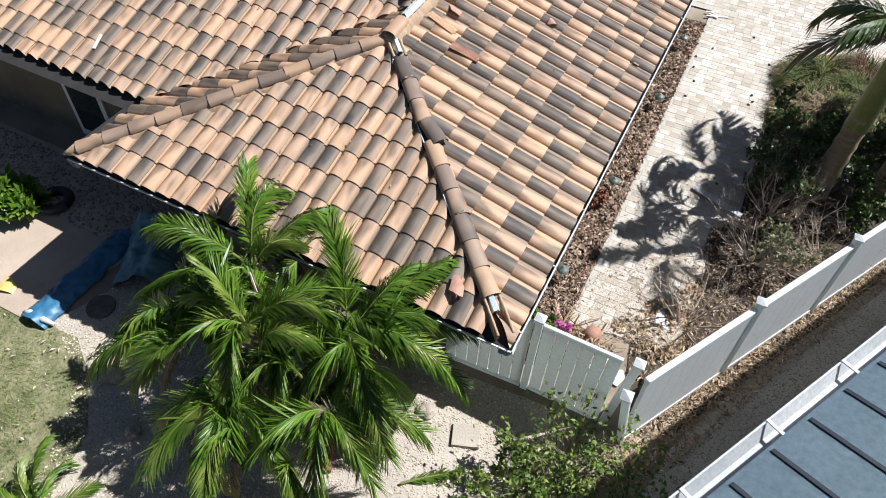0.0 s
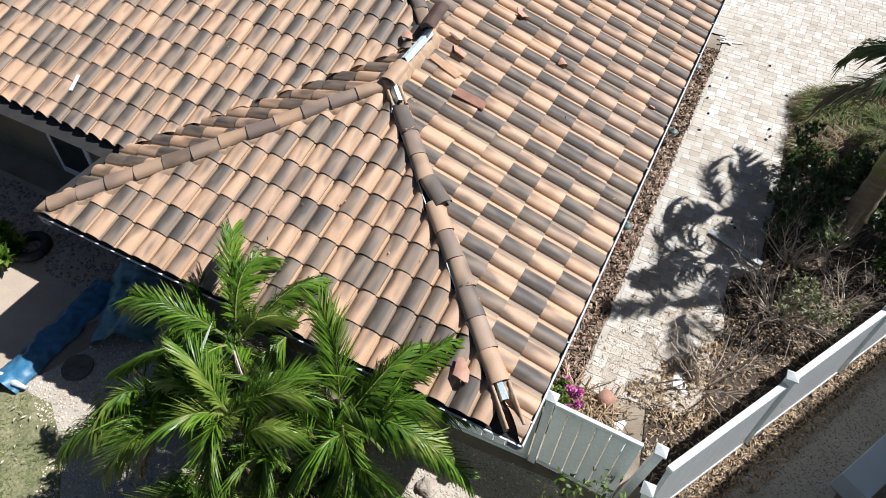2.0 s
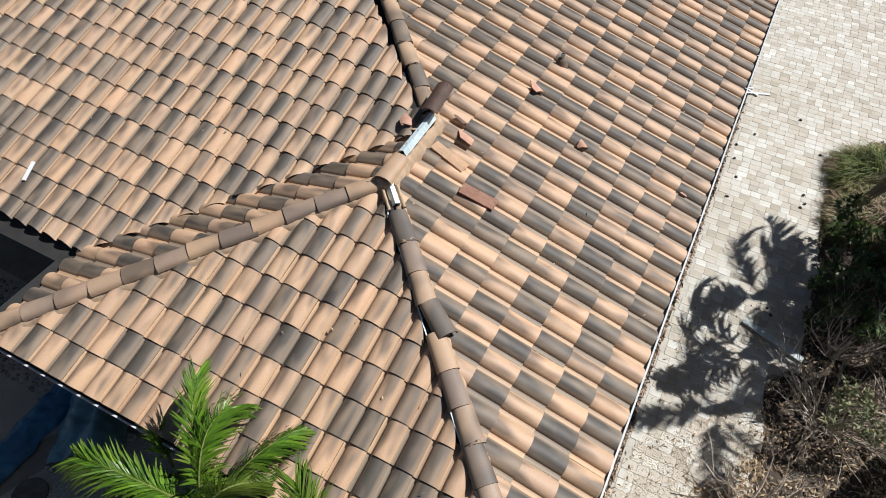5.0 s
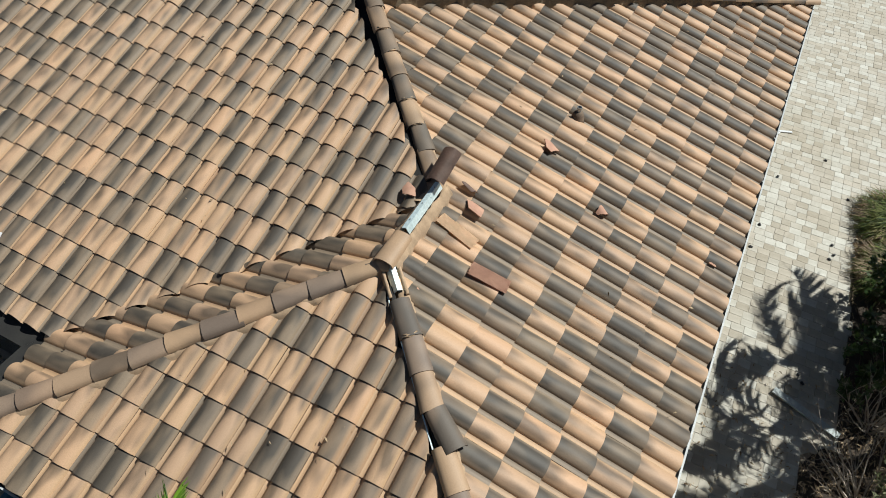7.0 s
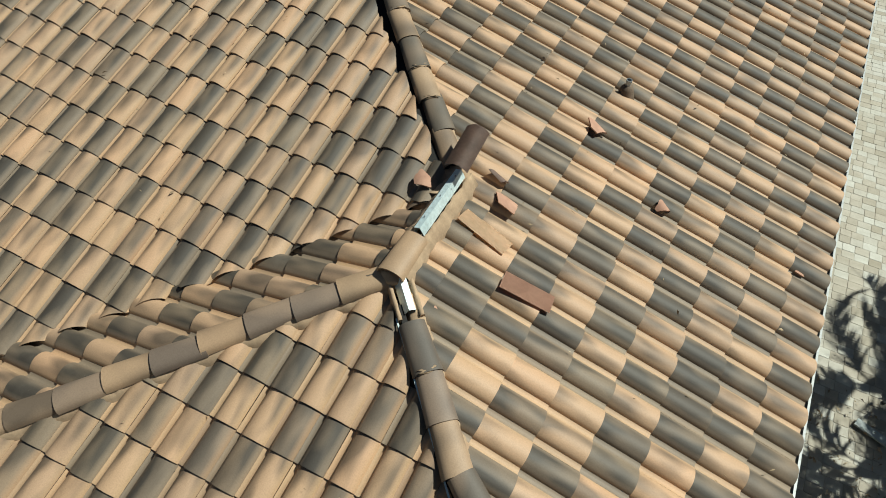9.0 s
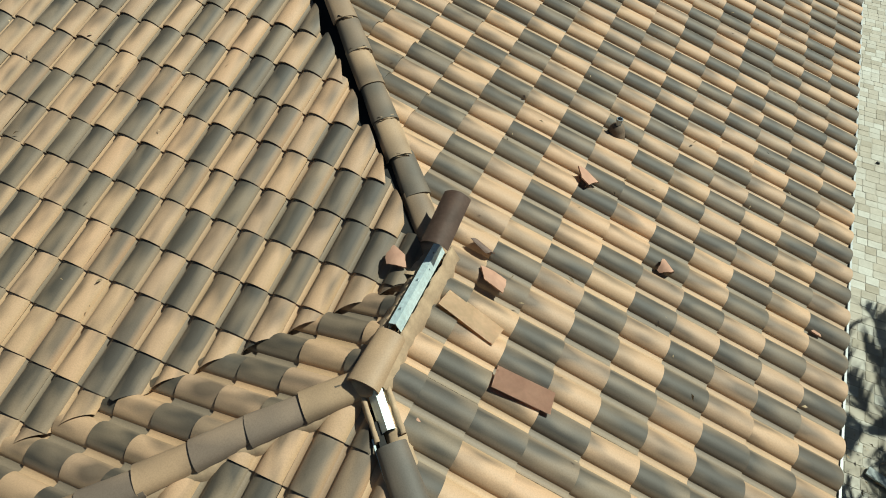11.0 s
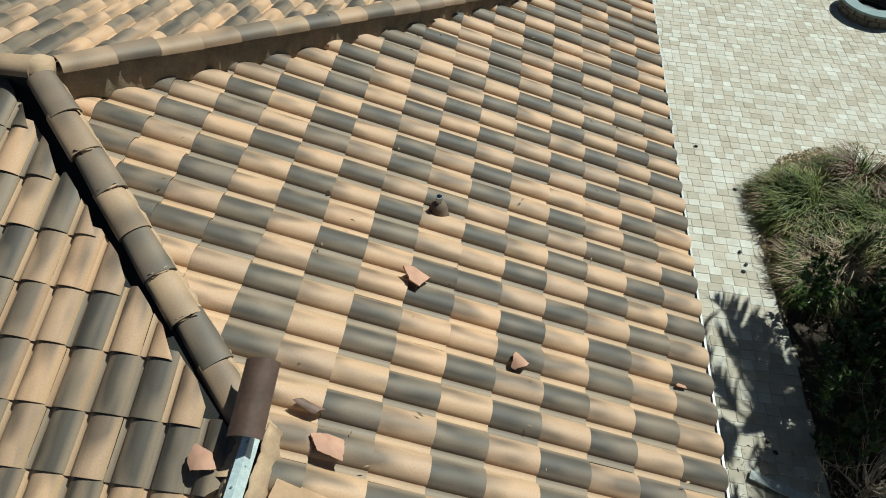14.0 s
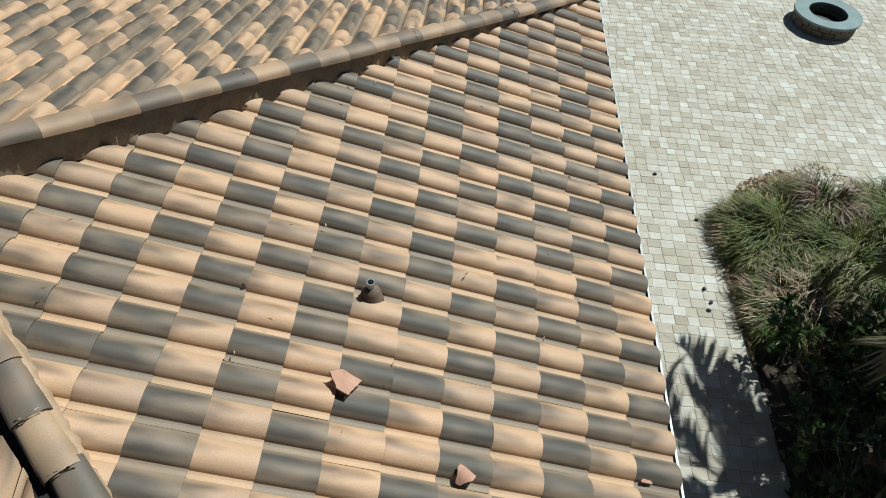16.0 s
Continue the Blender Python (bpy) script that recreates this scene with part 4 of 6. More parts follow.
BED = [(0.1, 6.0), (0.9, 5.9), (4.4, 12.2), (5.5, 17.5), (3.2, 18.8), (1.6, 17.9), (1.15, 16.2), (0.9, 14.9), (0.97, 13.4), (0.95, 11.2), (0.5, 10.4), (0.35, 8.8), (-0.2, 7.6)]
tagged(flat("planting_bed", BED, 0.018, M_MULCH), "planting bed under dry leaf litter", "flower bed")
# no litter under the palms: bare dark mulch stands in for deep shade
strewn("leaf_litter", BED, 12000, curl_leaf, 0.02, M_LITTER, "tan dry leaf litter", "leaf litter", 23, (0.04, 0.11), avoid=([(1.0, 11.9), (4.5, 11.9), (4.5, 14.9), (1.0, 14.9)],))
strewn("fence_litter", [(-0.2, 4.6), (0.3, 4.5), (1.15, 5.6), (2.2, 7.8), (4.2, 11.6), (3.7, 12.0), (1.4, 7.8), (0.2, 5.5)], 4600, curl_leaf, 0.02, M_LITTER, "dry leaves strewn along the fence foot", "leaf litter", 24, (0.04, 0.11))
strewn("fence_gravel", [(0.4, 4.4), (1.7, 5.3), (2.9, 7.9), (5.0, 11.7), (3.7, 12.0), (1.5, 8.0), (0.5, 5.7)], 6500, pebble, 0.014, M_PEBBLEG, "grey gravel beside the side path", "gravel", 25, (0.006, 0.016))
strewn("mulch_chips", [(-2.1, 6.4), (-1.21, 6.4), (-1.2, 18.1), (-2.1, 18.1)], 10500, curl_leaf, 0.014, M_CHIPS, "brown mulch chips and dead leaves", "mulch", 26, (0.05, 0.16))
strewn("drive_leaves", [(-1.2, 7.0), (0.8, 7.4), (0.9, 12.0), (-1.0, 12.0)], 600, curl_leaf, 0.05, M_LITTER, "scattered dry leaves on the pavers", "leaf litter", 27, (0.03, 0.10))
strewn("grass_straw", [(0.95, 14.6), (1.5, 14.9), (1.5, 16.4), (1.9, 17.4), (2.9, 18.1), (2.5, 18.5), (1.6, 18.0), (0.95, 16.8), (0.85, 15.6)], 2600, curl_leaf, 0.045, M_LITTER, "dry straw fringe round the grasses", "leaf litter", 30, (0.04, 0.13))
strewn("drive_grit", [(-1.1, 7.1), (0.7, 7.4), (0.5, 9.6), (0.1, 9.8), (-0.6, 8.9), (-1.1, 8.6)], 9000, pebble, 0.044, M_PEBBLE, "pale sand and grit washed over the pavers", "grit", 38, (0.004, 0.013))
strewn("drive_litter", [(-0.6, 6.9), (0.8, 7.3), (0.7, 9.2), (0.2, 8.6), (-0.5, 7.6)], 900, curl_leaf, 0.045, M_LITTER, "dry leaves and straw over the pavers under the bare shrub", "leaf litter", 37, (0.04, 0.14), thin=2.0)
LAWN = [(-17, 2.85), (-9.4, 2.9), (-8.3, 3.0), (-7.6, 2.55), (-6.9, 1.9), (-6.5, 0.5), (-7.5, -3), (-17, -3)]
strewn("grass", LAWN, 16000, grass_tuft, 0.012, M_GRASS, "short patchy lawn grass", "grass", 28, (0.03, 0.075), thin=1.3)
strewn("lawn_debris", LAWN, 900, curl_leaf, 0.05, M_PEBBLE, "pale leaf scraps on the lawn", "leaf litter", 29, (0.03, 0.1))


# ---- plants ----
def frond(length, droop, lean, width, seed, sparse=1.0, torn=0.0, blade=0.0155):
    """One feather leaf: a rachis arching out along +y from the origin, with leaflets on both sides."""
    rnd = random.Random(seed)
    v, f, rv, rf = [], [], [], []
    n = int(64 * sparse)
    pts = []
    ang = lean
    p = Vector((0, 0, 0))
    steps = 22
    for i in range(steps + 1):
        pts.append(p.copy())
        p = p + Vector((0, math.cos(ang), math.sin(ang))) * (length / steps)
        ang -= droop / steps * (0.4 + 1.2 * i / steps)

    # wind bends the leaf to one side
    bend = rnd.gauss(0, 0.22) * length
    pts = [q + Vector((bend * (i / steps) ** 2, 0, 0)) for i, q in enumerate(pts)]

    def at(t):
        q = t * steps
        i = min(int(q), steps - 1)
        return pts[i].lerp(pts[i + 1], q - i), (pts[i + 1] - pts[i]).normalized()

    # rachis, three-sided
    for i in range(steps):
        r0, r1 = 0.022 * (1 - 0.85 * i / steps), 0.022 * (1 - 0.85 * (i + 1) / steps)
        k = len(rv)
        for q, r in ((pts[i], r0), (pts[i + 1], r1)):
            rv += [tuple(q + Vector((-r, 0, 0))), tuple(q + Vector((r, 0, 0))), tuple(q + Vector((0, 0, r)))]
        rf += [(k, k + 1, k + 4, k + 3), (k + 1, k + 2, k + 5, k + 4), (k + 2, k, k + 3, k + 5)]
    # leaflets combed alike along one leaf, a few astray
    aside, ahead, lift, hang = rnd.uniform(0.5, 0.85), rnd.uniform(0.65, 1.0), rnd.uniform(0.0, 0.35), rnd.uniform(0.15, 0.7)
    for i in range(n):
        t = 0.14 + 0.86 * i / n
        base, d = at(t)
        up = Vector((1, 0, 0)).cross(d)
        ln = width * (0.5 + 0.5 * math.sin(min(1.0, t * 1.1) * math.pi * 0.8 + 0.35)) * rnd.uniform(0.8, 1.1)
        for side in (-1, 1):
            if rnd.random() < torn * 0.45:
                continue
            stray = 3.0 if rnd.random() < 0.12 else 1.0
            out = (Vector((side, 0, 0)) * (aside + rnd.gauss(0, 0.06) * stray) + d * (ahead + 0.5 * t + rnd.gauss(0, 0.07) * stray) + up * (lift + rnd.gauss(0, 0.07) * stray)).normalized()
            w = d * blade * rnd.uniform(0.75, 1.2)
            sag = Vector((0, 0, -1)) * ln * max(0.0, hang + rnd.gauss(0, 0.1) * stray)
            l2 = ln * (rnd.uniform(0.3, 0.8) if rnd.random() < torn else 1)
            k = len(v)
            for q, wq in ((0.0, 0.45), (0.3, 1.0), (0.68, 0.8)):
                c = base + out * l2 * q + sag * q * q
                v += [tuple(c - w * wq), tuple(c + w * wq + up * 0.008)]
            v.append(tuple(base + out * l2 + sag))
            f += [(k, k + 1, k + 3, k + 2), (k + 2, k + 3, k + 5, k + 4), (k + 4, k + 5, k + 6)]
    return v, f, rv, rf


def palm(at, crowns, label, fronds, length, width, mats, seed, group="", shaft=True, trunk_r=0.1, droop=(1.2, 2.2), lean=(0.2, 1.2), torn=0.15, blade=0.0165, shaft_len=0.5):
    """A palm of one or more stems; crowns: offset and height of each, from the base."""
    rnd = random.Random(seed)
    top = thing("palm", at, label, "palm", group)
    for ci, (dx, dy, h) in enumerate(crowns):
        foot = Vector((dx * 0.25, dy * 0.25, -0.03))
        head = Vector((dx, dy, h))
        bm = bmesh.new()
        pts, rad = [], []
        n = 22
        for i in range(n + 1):
            t = i / n
            q = foot.lerp(head, t) + Vector((math.sin(t * 3.1) * dx * 0.1, math.sin(t * 3.1) * dy * 0.1, 0))
            pts.append(q)
            rad.append(trunk_r * (1.25 - 0.45 * t) * (1.07 if i % 2 else 0.97))
        tube(bm, pts, rad, 12)
        part("trunk", bm, M_BARK, top, "ringed grey-brown palm trunk", smooth=True)
        if shaft:
            bm = bmesh.new()
            lowest = head + Vector((0, 0, -shaft_len))
            tube(bm, [lowest, lowest + Vector((0, 0, 0.06)), head + Vector((0, 0, 0.1)), head + Vector((0, 0, 0.35)), head + Vector((0, 0, 0.6))], [trunk_r * 1.06, trunk_r * 1.16, trunk_r * 0.95, trunk_r * 0.7, trunk_r * 0.3], 14)
            part("crownshaft", bm, M_SHAFT, top, "smooth yellow-green crownshaft", smooth=True)
        for k in range(fronds):
            az = k * 2.399 + rnd.uniform(-0.3, 0.3) + ci
            tier = (k + 0.5) / fronds
            ln = lean[1] - (lean[1] - lean[0]) * tier + rnd.uniform(-0.15, 0.15)
            v, f, rv, rf = frond(length * rnd.uniform(0.78, 1.12), rnd.uniform(*droop), ln, width, seed * 97 + ci * 31 + k, torn=torn * rnd.uniform(0.3, 2), blade=blade)
            dry = len(mats) > 1 and tier > 0.72 and rnd.random() < 0.35
            mat = mats[-1] if dry else mats[1] if len(mats) > 2 and rnd.random() < 0.07 else mats[0]
            ob = pydata("frond", v, f, mat, top)
            tagged(pydata("rachis", rv, rf, M_TWIG if dry else M_SHAFT, ob), "dry tan leaf stalk" if dry else "yellow-green leaf stalk")
            ob.matrix_local = Matrix.Translation(head + Vector((0, 0, 0.3 if shaft else 0.05))) @ Matrix.Rotation(az, 4, "Z") @ Matrix.Rotation(rnd.uniform(-0.6, 0.6), 4, "Y")
    return top


def arched_frond(head, tip, rise, width, seed, blade=0.018, hang=0.5, torn=0.12):
    """One feather leaf that arches from a stem's head over to its tip, its leaflets combed along it."""
    rnd = random.Random(seed)
    head, tip = Vector(head), Vector(tip)
    mid = head.lerp(tip, 0.42) + Vector((rnd.gauss(0, 0.08), rnd.gauss(0, 0.08), rise))
    steps = 18
    pts = [head * (1 - t) ** 2 + mid * 2 * t * (1 - t) + tip * t * t for t in (i / steps for i in range(steps + 1))]
    v, f, rv, rf = [], [], [], []
    across = (tip - head).cross(Vector((0, 0, 1))).normalized()
    roll = rnd.gauss(0, 0.65)
    for i in range(steps):
        r0, r1 = 0.018 * (1 - 0.85 * i / steps), 0.018 * (1 - 0.85 * (i + 1) / steps)
        k = len(rv)
        for q, r in ((pts[i], r0), (pts[i + 1], r1)):
            rv += [tuple(q - across * r), tuple(q + across * r), tuple(q + Vector((0, 0, r)))]
        rf += [(k, k + 1, k + 4, k + 3), (k + 1, k + 2, k + 5, k + 4), (k + 2, k, k + 3, k + 5)]
    length = sum((b_ - a_).length for a_, b_ in zip(pts, pts[1:]))
    n = max(22, int(length * 74))
    ahead, lift = rnd.uniform(0.75, 1.15), rnd.uniform(0.15, 0.5)
    for i in range(n):
        t = 0.16 + 0.84 * (i + rnd.uniform(-0.3, 0.3)) / n
        q = min(max(t, 0.0), 0.999) * steps
        a_ = int(q)
        base, d = pts[a_].lerp(pts[a_ + 1], q - a_), (pts[a_ + 1] - pts[a_]).normalized()
        up = across.cross(d)
        for side in (-1, 1):
            if rnd.random() < torn * 0.5:
                continue
            stray = 3.0 if rnd.random() < 0.1 else 1.0
            s_ = across * math.cos(roll) + up * math.sin(roll)
            ln = width * (0.62 + 0.38 * math.sin(min(1.0, t) * math.pi * 0.9 + 0.2)) * rnd.uniform(0.75, 1.12)
            out = (s_ * side * (0.62 + rnd.gauss(0, 0.08) * stray) + d * (ahead + 0.35 * t + rnd.gauss(0, 0.08) * stray) + up * (lift + rnd.gauss(0, 0.09) * stray)).normalized()
            sag = Vector((0, 0, -1)) * ln * max(0.0, hang + rnd.gauss(0, 0.13) * stray)
            if rnd.random() < torn:
                ln *= rnd.uniform(0.35, 0.8)
            w = d * blade * rnd.uniform(0.75, 1.15)
            k = len(v)
            for z, wz in ((0.0, 0.45), (0.3, 1.0), (0.68, 0.75)):
                c = base + out * ln * z + sag * z * z
                v += [tuple(c - w * wz), tuple(c + w * wz + up * 0.008)]
            v.append(tuple(base + out * ln + sag))
            f += [(k, k + 1, k + 3, k + 2), (k + 2, k + 3, k + 5, k + 4), (k + 4, k + 5, k + 6)]
    return v, f, rv, rf


# heads of the clump's stems, each with the tips and rises of its chief leaves
ARECA = (
    ((-5.02, 4.20, 2.55), ((-5.62, 5.05, 3.40, 0.45), (-4.52, 5.38, 2.80, 0.75), (-6.30, 3.95, 2.95, 0.55), (-5.2, 5.0, 3.2, 0.6), (-6.2, 3.3, 2.3, 0.6), (-4.5, 4.75, 2.7, 0.7))),
    ((-3.45, 3.95, 2.45), ((-2.68, 5.22, 2.95, 0.35), (-4.05, 4.60, 3.55, 0.35), (-1.95, 4.25, 1.75, 0.85), (-2.35, 3.0, 1.75, 0.9), (-3.1, 4.95, 2.9, 0.4), (-2.3, 4.75, 2.3, 0.6))),
    ((-4.45, 3.35, 2.55), ((-3.75, 3.75, 3.0, 0.75), (-5.1, 2.75, 2.6, 0.75), (-4.2, 2.55, 2.2, 0.9), (-3.7, 4.3, 2.9, 0.6), (-5.2, 3.6, 3.1, 0.6))),
    ((-5.45, 3.30, 2.05), ((-6.65, 2.45, 1.55, 0.65), (-6.40, 3.55, 1.75, 0.7), (-5.9, 2.4, 1.5, 0.7), (-6.0, 4.1, 2.3, 0.6))),
    ((-4.35, 2.70, 1.85), ((-4.95, 1.55, 1.45, 0.75), (-4.1, 1.6, 1.3, 0.8), (-3.35, 2.25, 1.45, 0.75), (-5.3, 2.1, 1.5, 0.7))),
    ((-3.25, 3.15, 1.95), ((-2.35, 2.75, 1.4, 0.75), (-2.9, 2.2, 1.35, 0.8), (-2.2, 3.5, 1.6, 0.7), (-3.9, 2.3, 1.7, 0.7))),
)


def areca_clump():
    rnd = random.Random(41)
    base = Vector((-4.4, 3.6, 0))
    top = thing("palm", base, "clump of wind-torn green areca palms beside the eave", "palm")
    for ci, (head, tips) in enumerate(ARECA):
        head = Vector(head) - base
        bm = bmesh.new()
        foot = Vector((head.x * 0.3, head.y * 0.3, -0.03))
        pts = [foot.lerp(head, i / 14) + Vector((0, 0, 0.02)) for i in range(15)]
        tube(bm, pts, [0.05 * (1.2 - 0.5 * i / 14) * (1.08 if i % 2 else 0.96) for i in range(15)], 10)
        part("trunk", bm, M_BARK, top, "ringed grey-brown palm trunk", smooth=True)
        jobs = [(Vector(t_[:3]) - base, t_[3], 0, Vector((rnd.gauss(0, 0.06), rnd.gauss(0, 0.06), 0))) for t_ in tips]
        # younger and older leaves between the chief ones
        for k in range(11):
            a_ = k * 2.4 + ci * 1.3 + rnd.uniform(-0.4, 0.4)
            reach = rnd.uniform(0.45, 0.95)
            jobs.append((head + Vector((math.cos(a_) * reach, math.sin(a_) * reach * 0.9, rnd.uniform(-0.75, 0.45))), rnd.uniform(0.3, 0.8), 0, Vector((rnd.gauss(0, 0.3), rnd.gauss(0, 0.3), rnd.uniform(-0.45, 0.1)))))
        for k in range(3):
            a_ = rnd.uniform(0, math.tau)
            jobs.append((head + Vector((math.cos(a_) * 0.6, math.sin(a_) * 0.6, rnd.uniform(-1.1, -0.2))), 0.45, 1, Vector((rnd.gauss(0, 0.2), rnd.gauss(0, 0.2), 0))))
        for k, (tip, rise, dry, aside) in enumerate(jobs):
            v, f, rv, rf = arched_frond(head + aside, tip + aside * 0.5, rise, 0.30 if dry else rnd.uniform(0.40, 0.54), 4100 + ci * 40 + k, hang=rnd.uniform(0.15, 0.9) + 0.3 * dry, torn=0.45 if dry else rnd.uniform(0.05, 0.25))
            ob = pydata("frond", v, f, M_FRONDDRY if dry else M_FROND, top)
            tagged(pydata("rachis", rv, rf, M_TWIG if dry else M_SHAFT, ob), "dry tan leaf stalk" if dry else "yellow-green leaf stalk")
    return top


areca_clump()
palm((2.2, 12.55, 0), [(0.02, 0.1, 3.4)], "stout ringed palm with a green crownshaft above the driveway", 8, 1.85, 0.6, [M_FRONDDARK, M_FRONDDRY], 42, blade=0.028, shaft_len=1.7, trunk_r=0.19, droop=(1.4, 2.3), lean=(-0.2, 1.1))
palm((3.8, 13.3, 0), [(-0.75, 1.45, 5.0)], "palm with hanging dead fronds beside the driveway", 8, 1.9, 0.6, [M_FRONDDARK, M_FRONDDRY], 43, blade=0.03, trunk_r=0.17, droop=(1.4, 2.4), lean=(-0.5, 1.1))
palm((3.4, 12.9, 0), [(-0.6, -0.85, 5.0)], "slim leaning palm with a mossy trunk behind the stout one", 7, 2.1, 0.5, [M_FRONDDARK, M_FRONDDRY], 45, blade=0.022, trunk_r=0.13, droop=(1.4, 2.4), lean=(-0.3, 1.1))
# out of view, added only so that its crown shades the bed
palm((4.7, 15.2, 0), [(0.0, 0.1, 4.3)], "unseen tall palm added to shade the planting bed", 19, 2.3, 0.7, [M_FRONDDARK, M_FRONDDRY], 46, blade=0.03, trunk_r=0.16, droop=(1.3, 2.3), lean=(-0.5, 1.1))
palm((-6.35, 0.7, 0), [(0.0, 0.0, 0.35)], "young green palm on the lawn edge", 9, 0.9, 0.3, [M_FROND], 44, shaft=False, trunk_r=0.05, droop=(0.9, 1.8), lean=(0.2, 1.2), torn=0.1)
v, f, rv, rf = frond(0.95, 0.25, 0.05, 0.26, 77, torn=0.1)
fallen = tagged(pydata("fallen_frond", v, f, M_FROND), "fallen green palm frond on the gravel", "palm frond")
pydata("rachis", rv, rf, M_SHAFT, fallen)
fallen.matrix_world = pose(-2.4, 3.35, 0.06, 0, 0, -48)


def twigs(name, at, label, count, height, spread, seed, leaves=0, leaf_mat_=None, leaf_size=0.05, mat=None, radius=0.02):
    """A shrub: limbs that fork three times, and leaves at the outer shoots."""
    rnd = random.Random(seed)
    top = thing(name, at, label, "shrub")
    v, f = [], []

    def grow(p, d, ln, r, depth, bm):
        pts, rad = [p], [r]
        for i in range(4):
            d = (d + Vector((rnd.gauss(0, 0.16), rnd.gauss(0, 0.16), rnd.gauss(0.02, 0.1)))).normalized()
            p = p + d * ln / 4
            pts.append(p)
            rad.append(r * (1 - 0.14 * (i + 1)))
        tube(bm, pts, rad, 4 if depth else 5, cap=False)
        if depth < 3:
            for _ in range(rnd.randint(2, 3)):
                i = rnd.randint(2, 4)
                nd = (d + Vector((rnd.gauss(0, 0.55), rnd.gauss(0, 0.55), rnd.gauss(0.12, 0.35)))).normalized()
                grow(pts[i], nd, ln * rnd.uniform(0.5, 0.8), rad[i] * 0.62, depth + 1, bm)
        if leaves and depth >= 2:
            # tufts towards the tips
            for _ in range(leaves if depth == 2 else leaves * 2):
                q = pts[rnd.randint(2 if depth == 2 else 3, 4)]
                k = len(v)
                o = Vector((rnd.gauss(0, 1), rnd.gauss(0, 1), rnd.gauss(0.4, 0.8))).normalized() * leaf_size * rnd.uniform(0.7, 1.4)
                w = o.cross(Vector((rnd.gauss(0, 1), rnd.gauss(0, 1), 1))).normalized() * leaf_size * 0.26
                v.extend([tuple(q), tuple(q + o * 0.5 + w), tuple(q + o), tuple(q + o * 0.5 - w)])
                f.append((k, k + 1, k + 2, k + 3))

    for c in range(count):
        bm = bmesh.new()
        a = c * math.tau / count + rnd.uniform(-0.4, 0.4)
        s = rnd.uniform(0.25, 1.0) * spread
        d = Vector((math.cos(a) * s, math.sin(a) * s, 1)).normalized()
        grow(Vector((math.cos(a) * 0.1, math.sin(a) * 0.1, -0.02)), d, height * rnd.uniform(0.45, 0.7), radius * rnd.uniform(0.7, 1.1), 0, bm)
        part("limb", bm, mat or M_TWIG, top, smooth=True)
    if leaves:
        ob = pydata("foliage", v, f, leaf_mat_, top)
        tagged(ob, kind="stuff")
    return top


twigs("bare_shrub", (1.4, 10.2, 0), "leafless grey-brown shrub stripped by wind", 34, 1.5, 1.6, 51, radius=0.017)
twigs("bare_shrub", (0.55, 8.1, 0), "leafless brown shrub over leaf litter", 13, 1.5, 1.3, 52, radius=0.02)
twigs("bare_shrub", (1.45, 11.6, 0), "tall leafless grey shrub stripped by wind", 16, 1.6, 0.9, 53, radius=0.017)
twigs("bare_shrub", (2.5, 10.9, 0), "leafless twiggy shrub against the fence", 16, 1.3, 1.3, 54, radius=0.015)
# these shrubs' twigs carry the palms' shade in their dark colour
twigs("bare_shrub", (1.55, 13.1, 0), "dead brown shrub in deep shade beside the palm", 20, 1.1, 1.5, 63, mat=M_SHADETWIG, radius=0.015)
twigs("bare_shrub", (2.0, 12.0, 0), "dead brown shrub round the stout palm's foot", 18, 1.0, 1.6, 64, mat=M_SHADETWIG, radius=0.015)
twigs("bare_shrub", (1.6, 14.3, 0), "dead brown shrub between palm and grasses", 18, 0.9, 1.6, 65, mat=M_SHADETWIG, radius=0.014)
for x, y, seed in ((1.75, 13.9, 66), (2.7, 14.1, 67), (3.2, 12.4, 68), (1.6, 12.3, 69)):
    twigs("dark_shrub", (x, y, 0), "dark green leafy shrub in the palms' shade", 12, 0.95, 1.3, seed, 5, M_FRONDDARK, 0.11, mat=M_SHADETWIG, radius=0.014)
twigs("green_shrub", (1.75, 10.2, 0), "pale green narrow-leaved shrub among bare twigs", 9, 0.9, 0.7, 55, 3, M_PALELEAF, 0.08)
twigs("hedge_shrub", (-0.3, 4.55, 0), "half-bare shrub with green leaf tufts by the fence", 22, 1.3, 0.8, 56, 1, M_LEAF, 0.08, mat=M_STALK, radius=0.024)
twigs("hedge_shrub", (-0.75, 3.85, 0), "leafy green shrub on the gravel", 20, 0.95, 1.1, 57, 5, M_LEAF, 0.075, mat=M_STALK, radius=0.022)
twigs("hedge_shrub", (0.2, 4.25, 0), "half-bare shrub leaning over the side path", 15, 1.15, 0.9, 58, 2, M_LEAF, 0.08, mat=M_STALK, radius=0.022)
twigs("flower_bush", (-1.72, 6.6, 0), "small yellow-green bush beside the fence post", 7, 0.5, 0.9, 59, 9, M_LEAF, 0.07, radius=0.01)
twigs("garden_plant", (-11.3, 4.7, 0.03), "small dark green broad-leaved plant on the patio edge", 6, 0.5, 1.2, 60, 6, M_FROND, 0.2, radius=0.012)


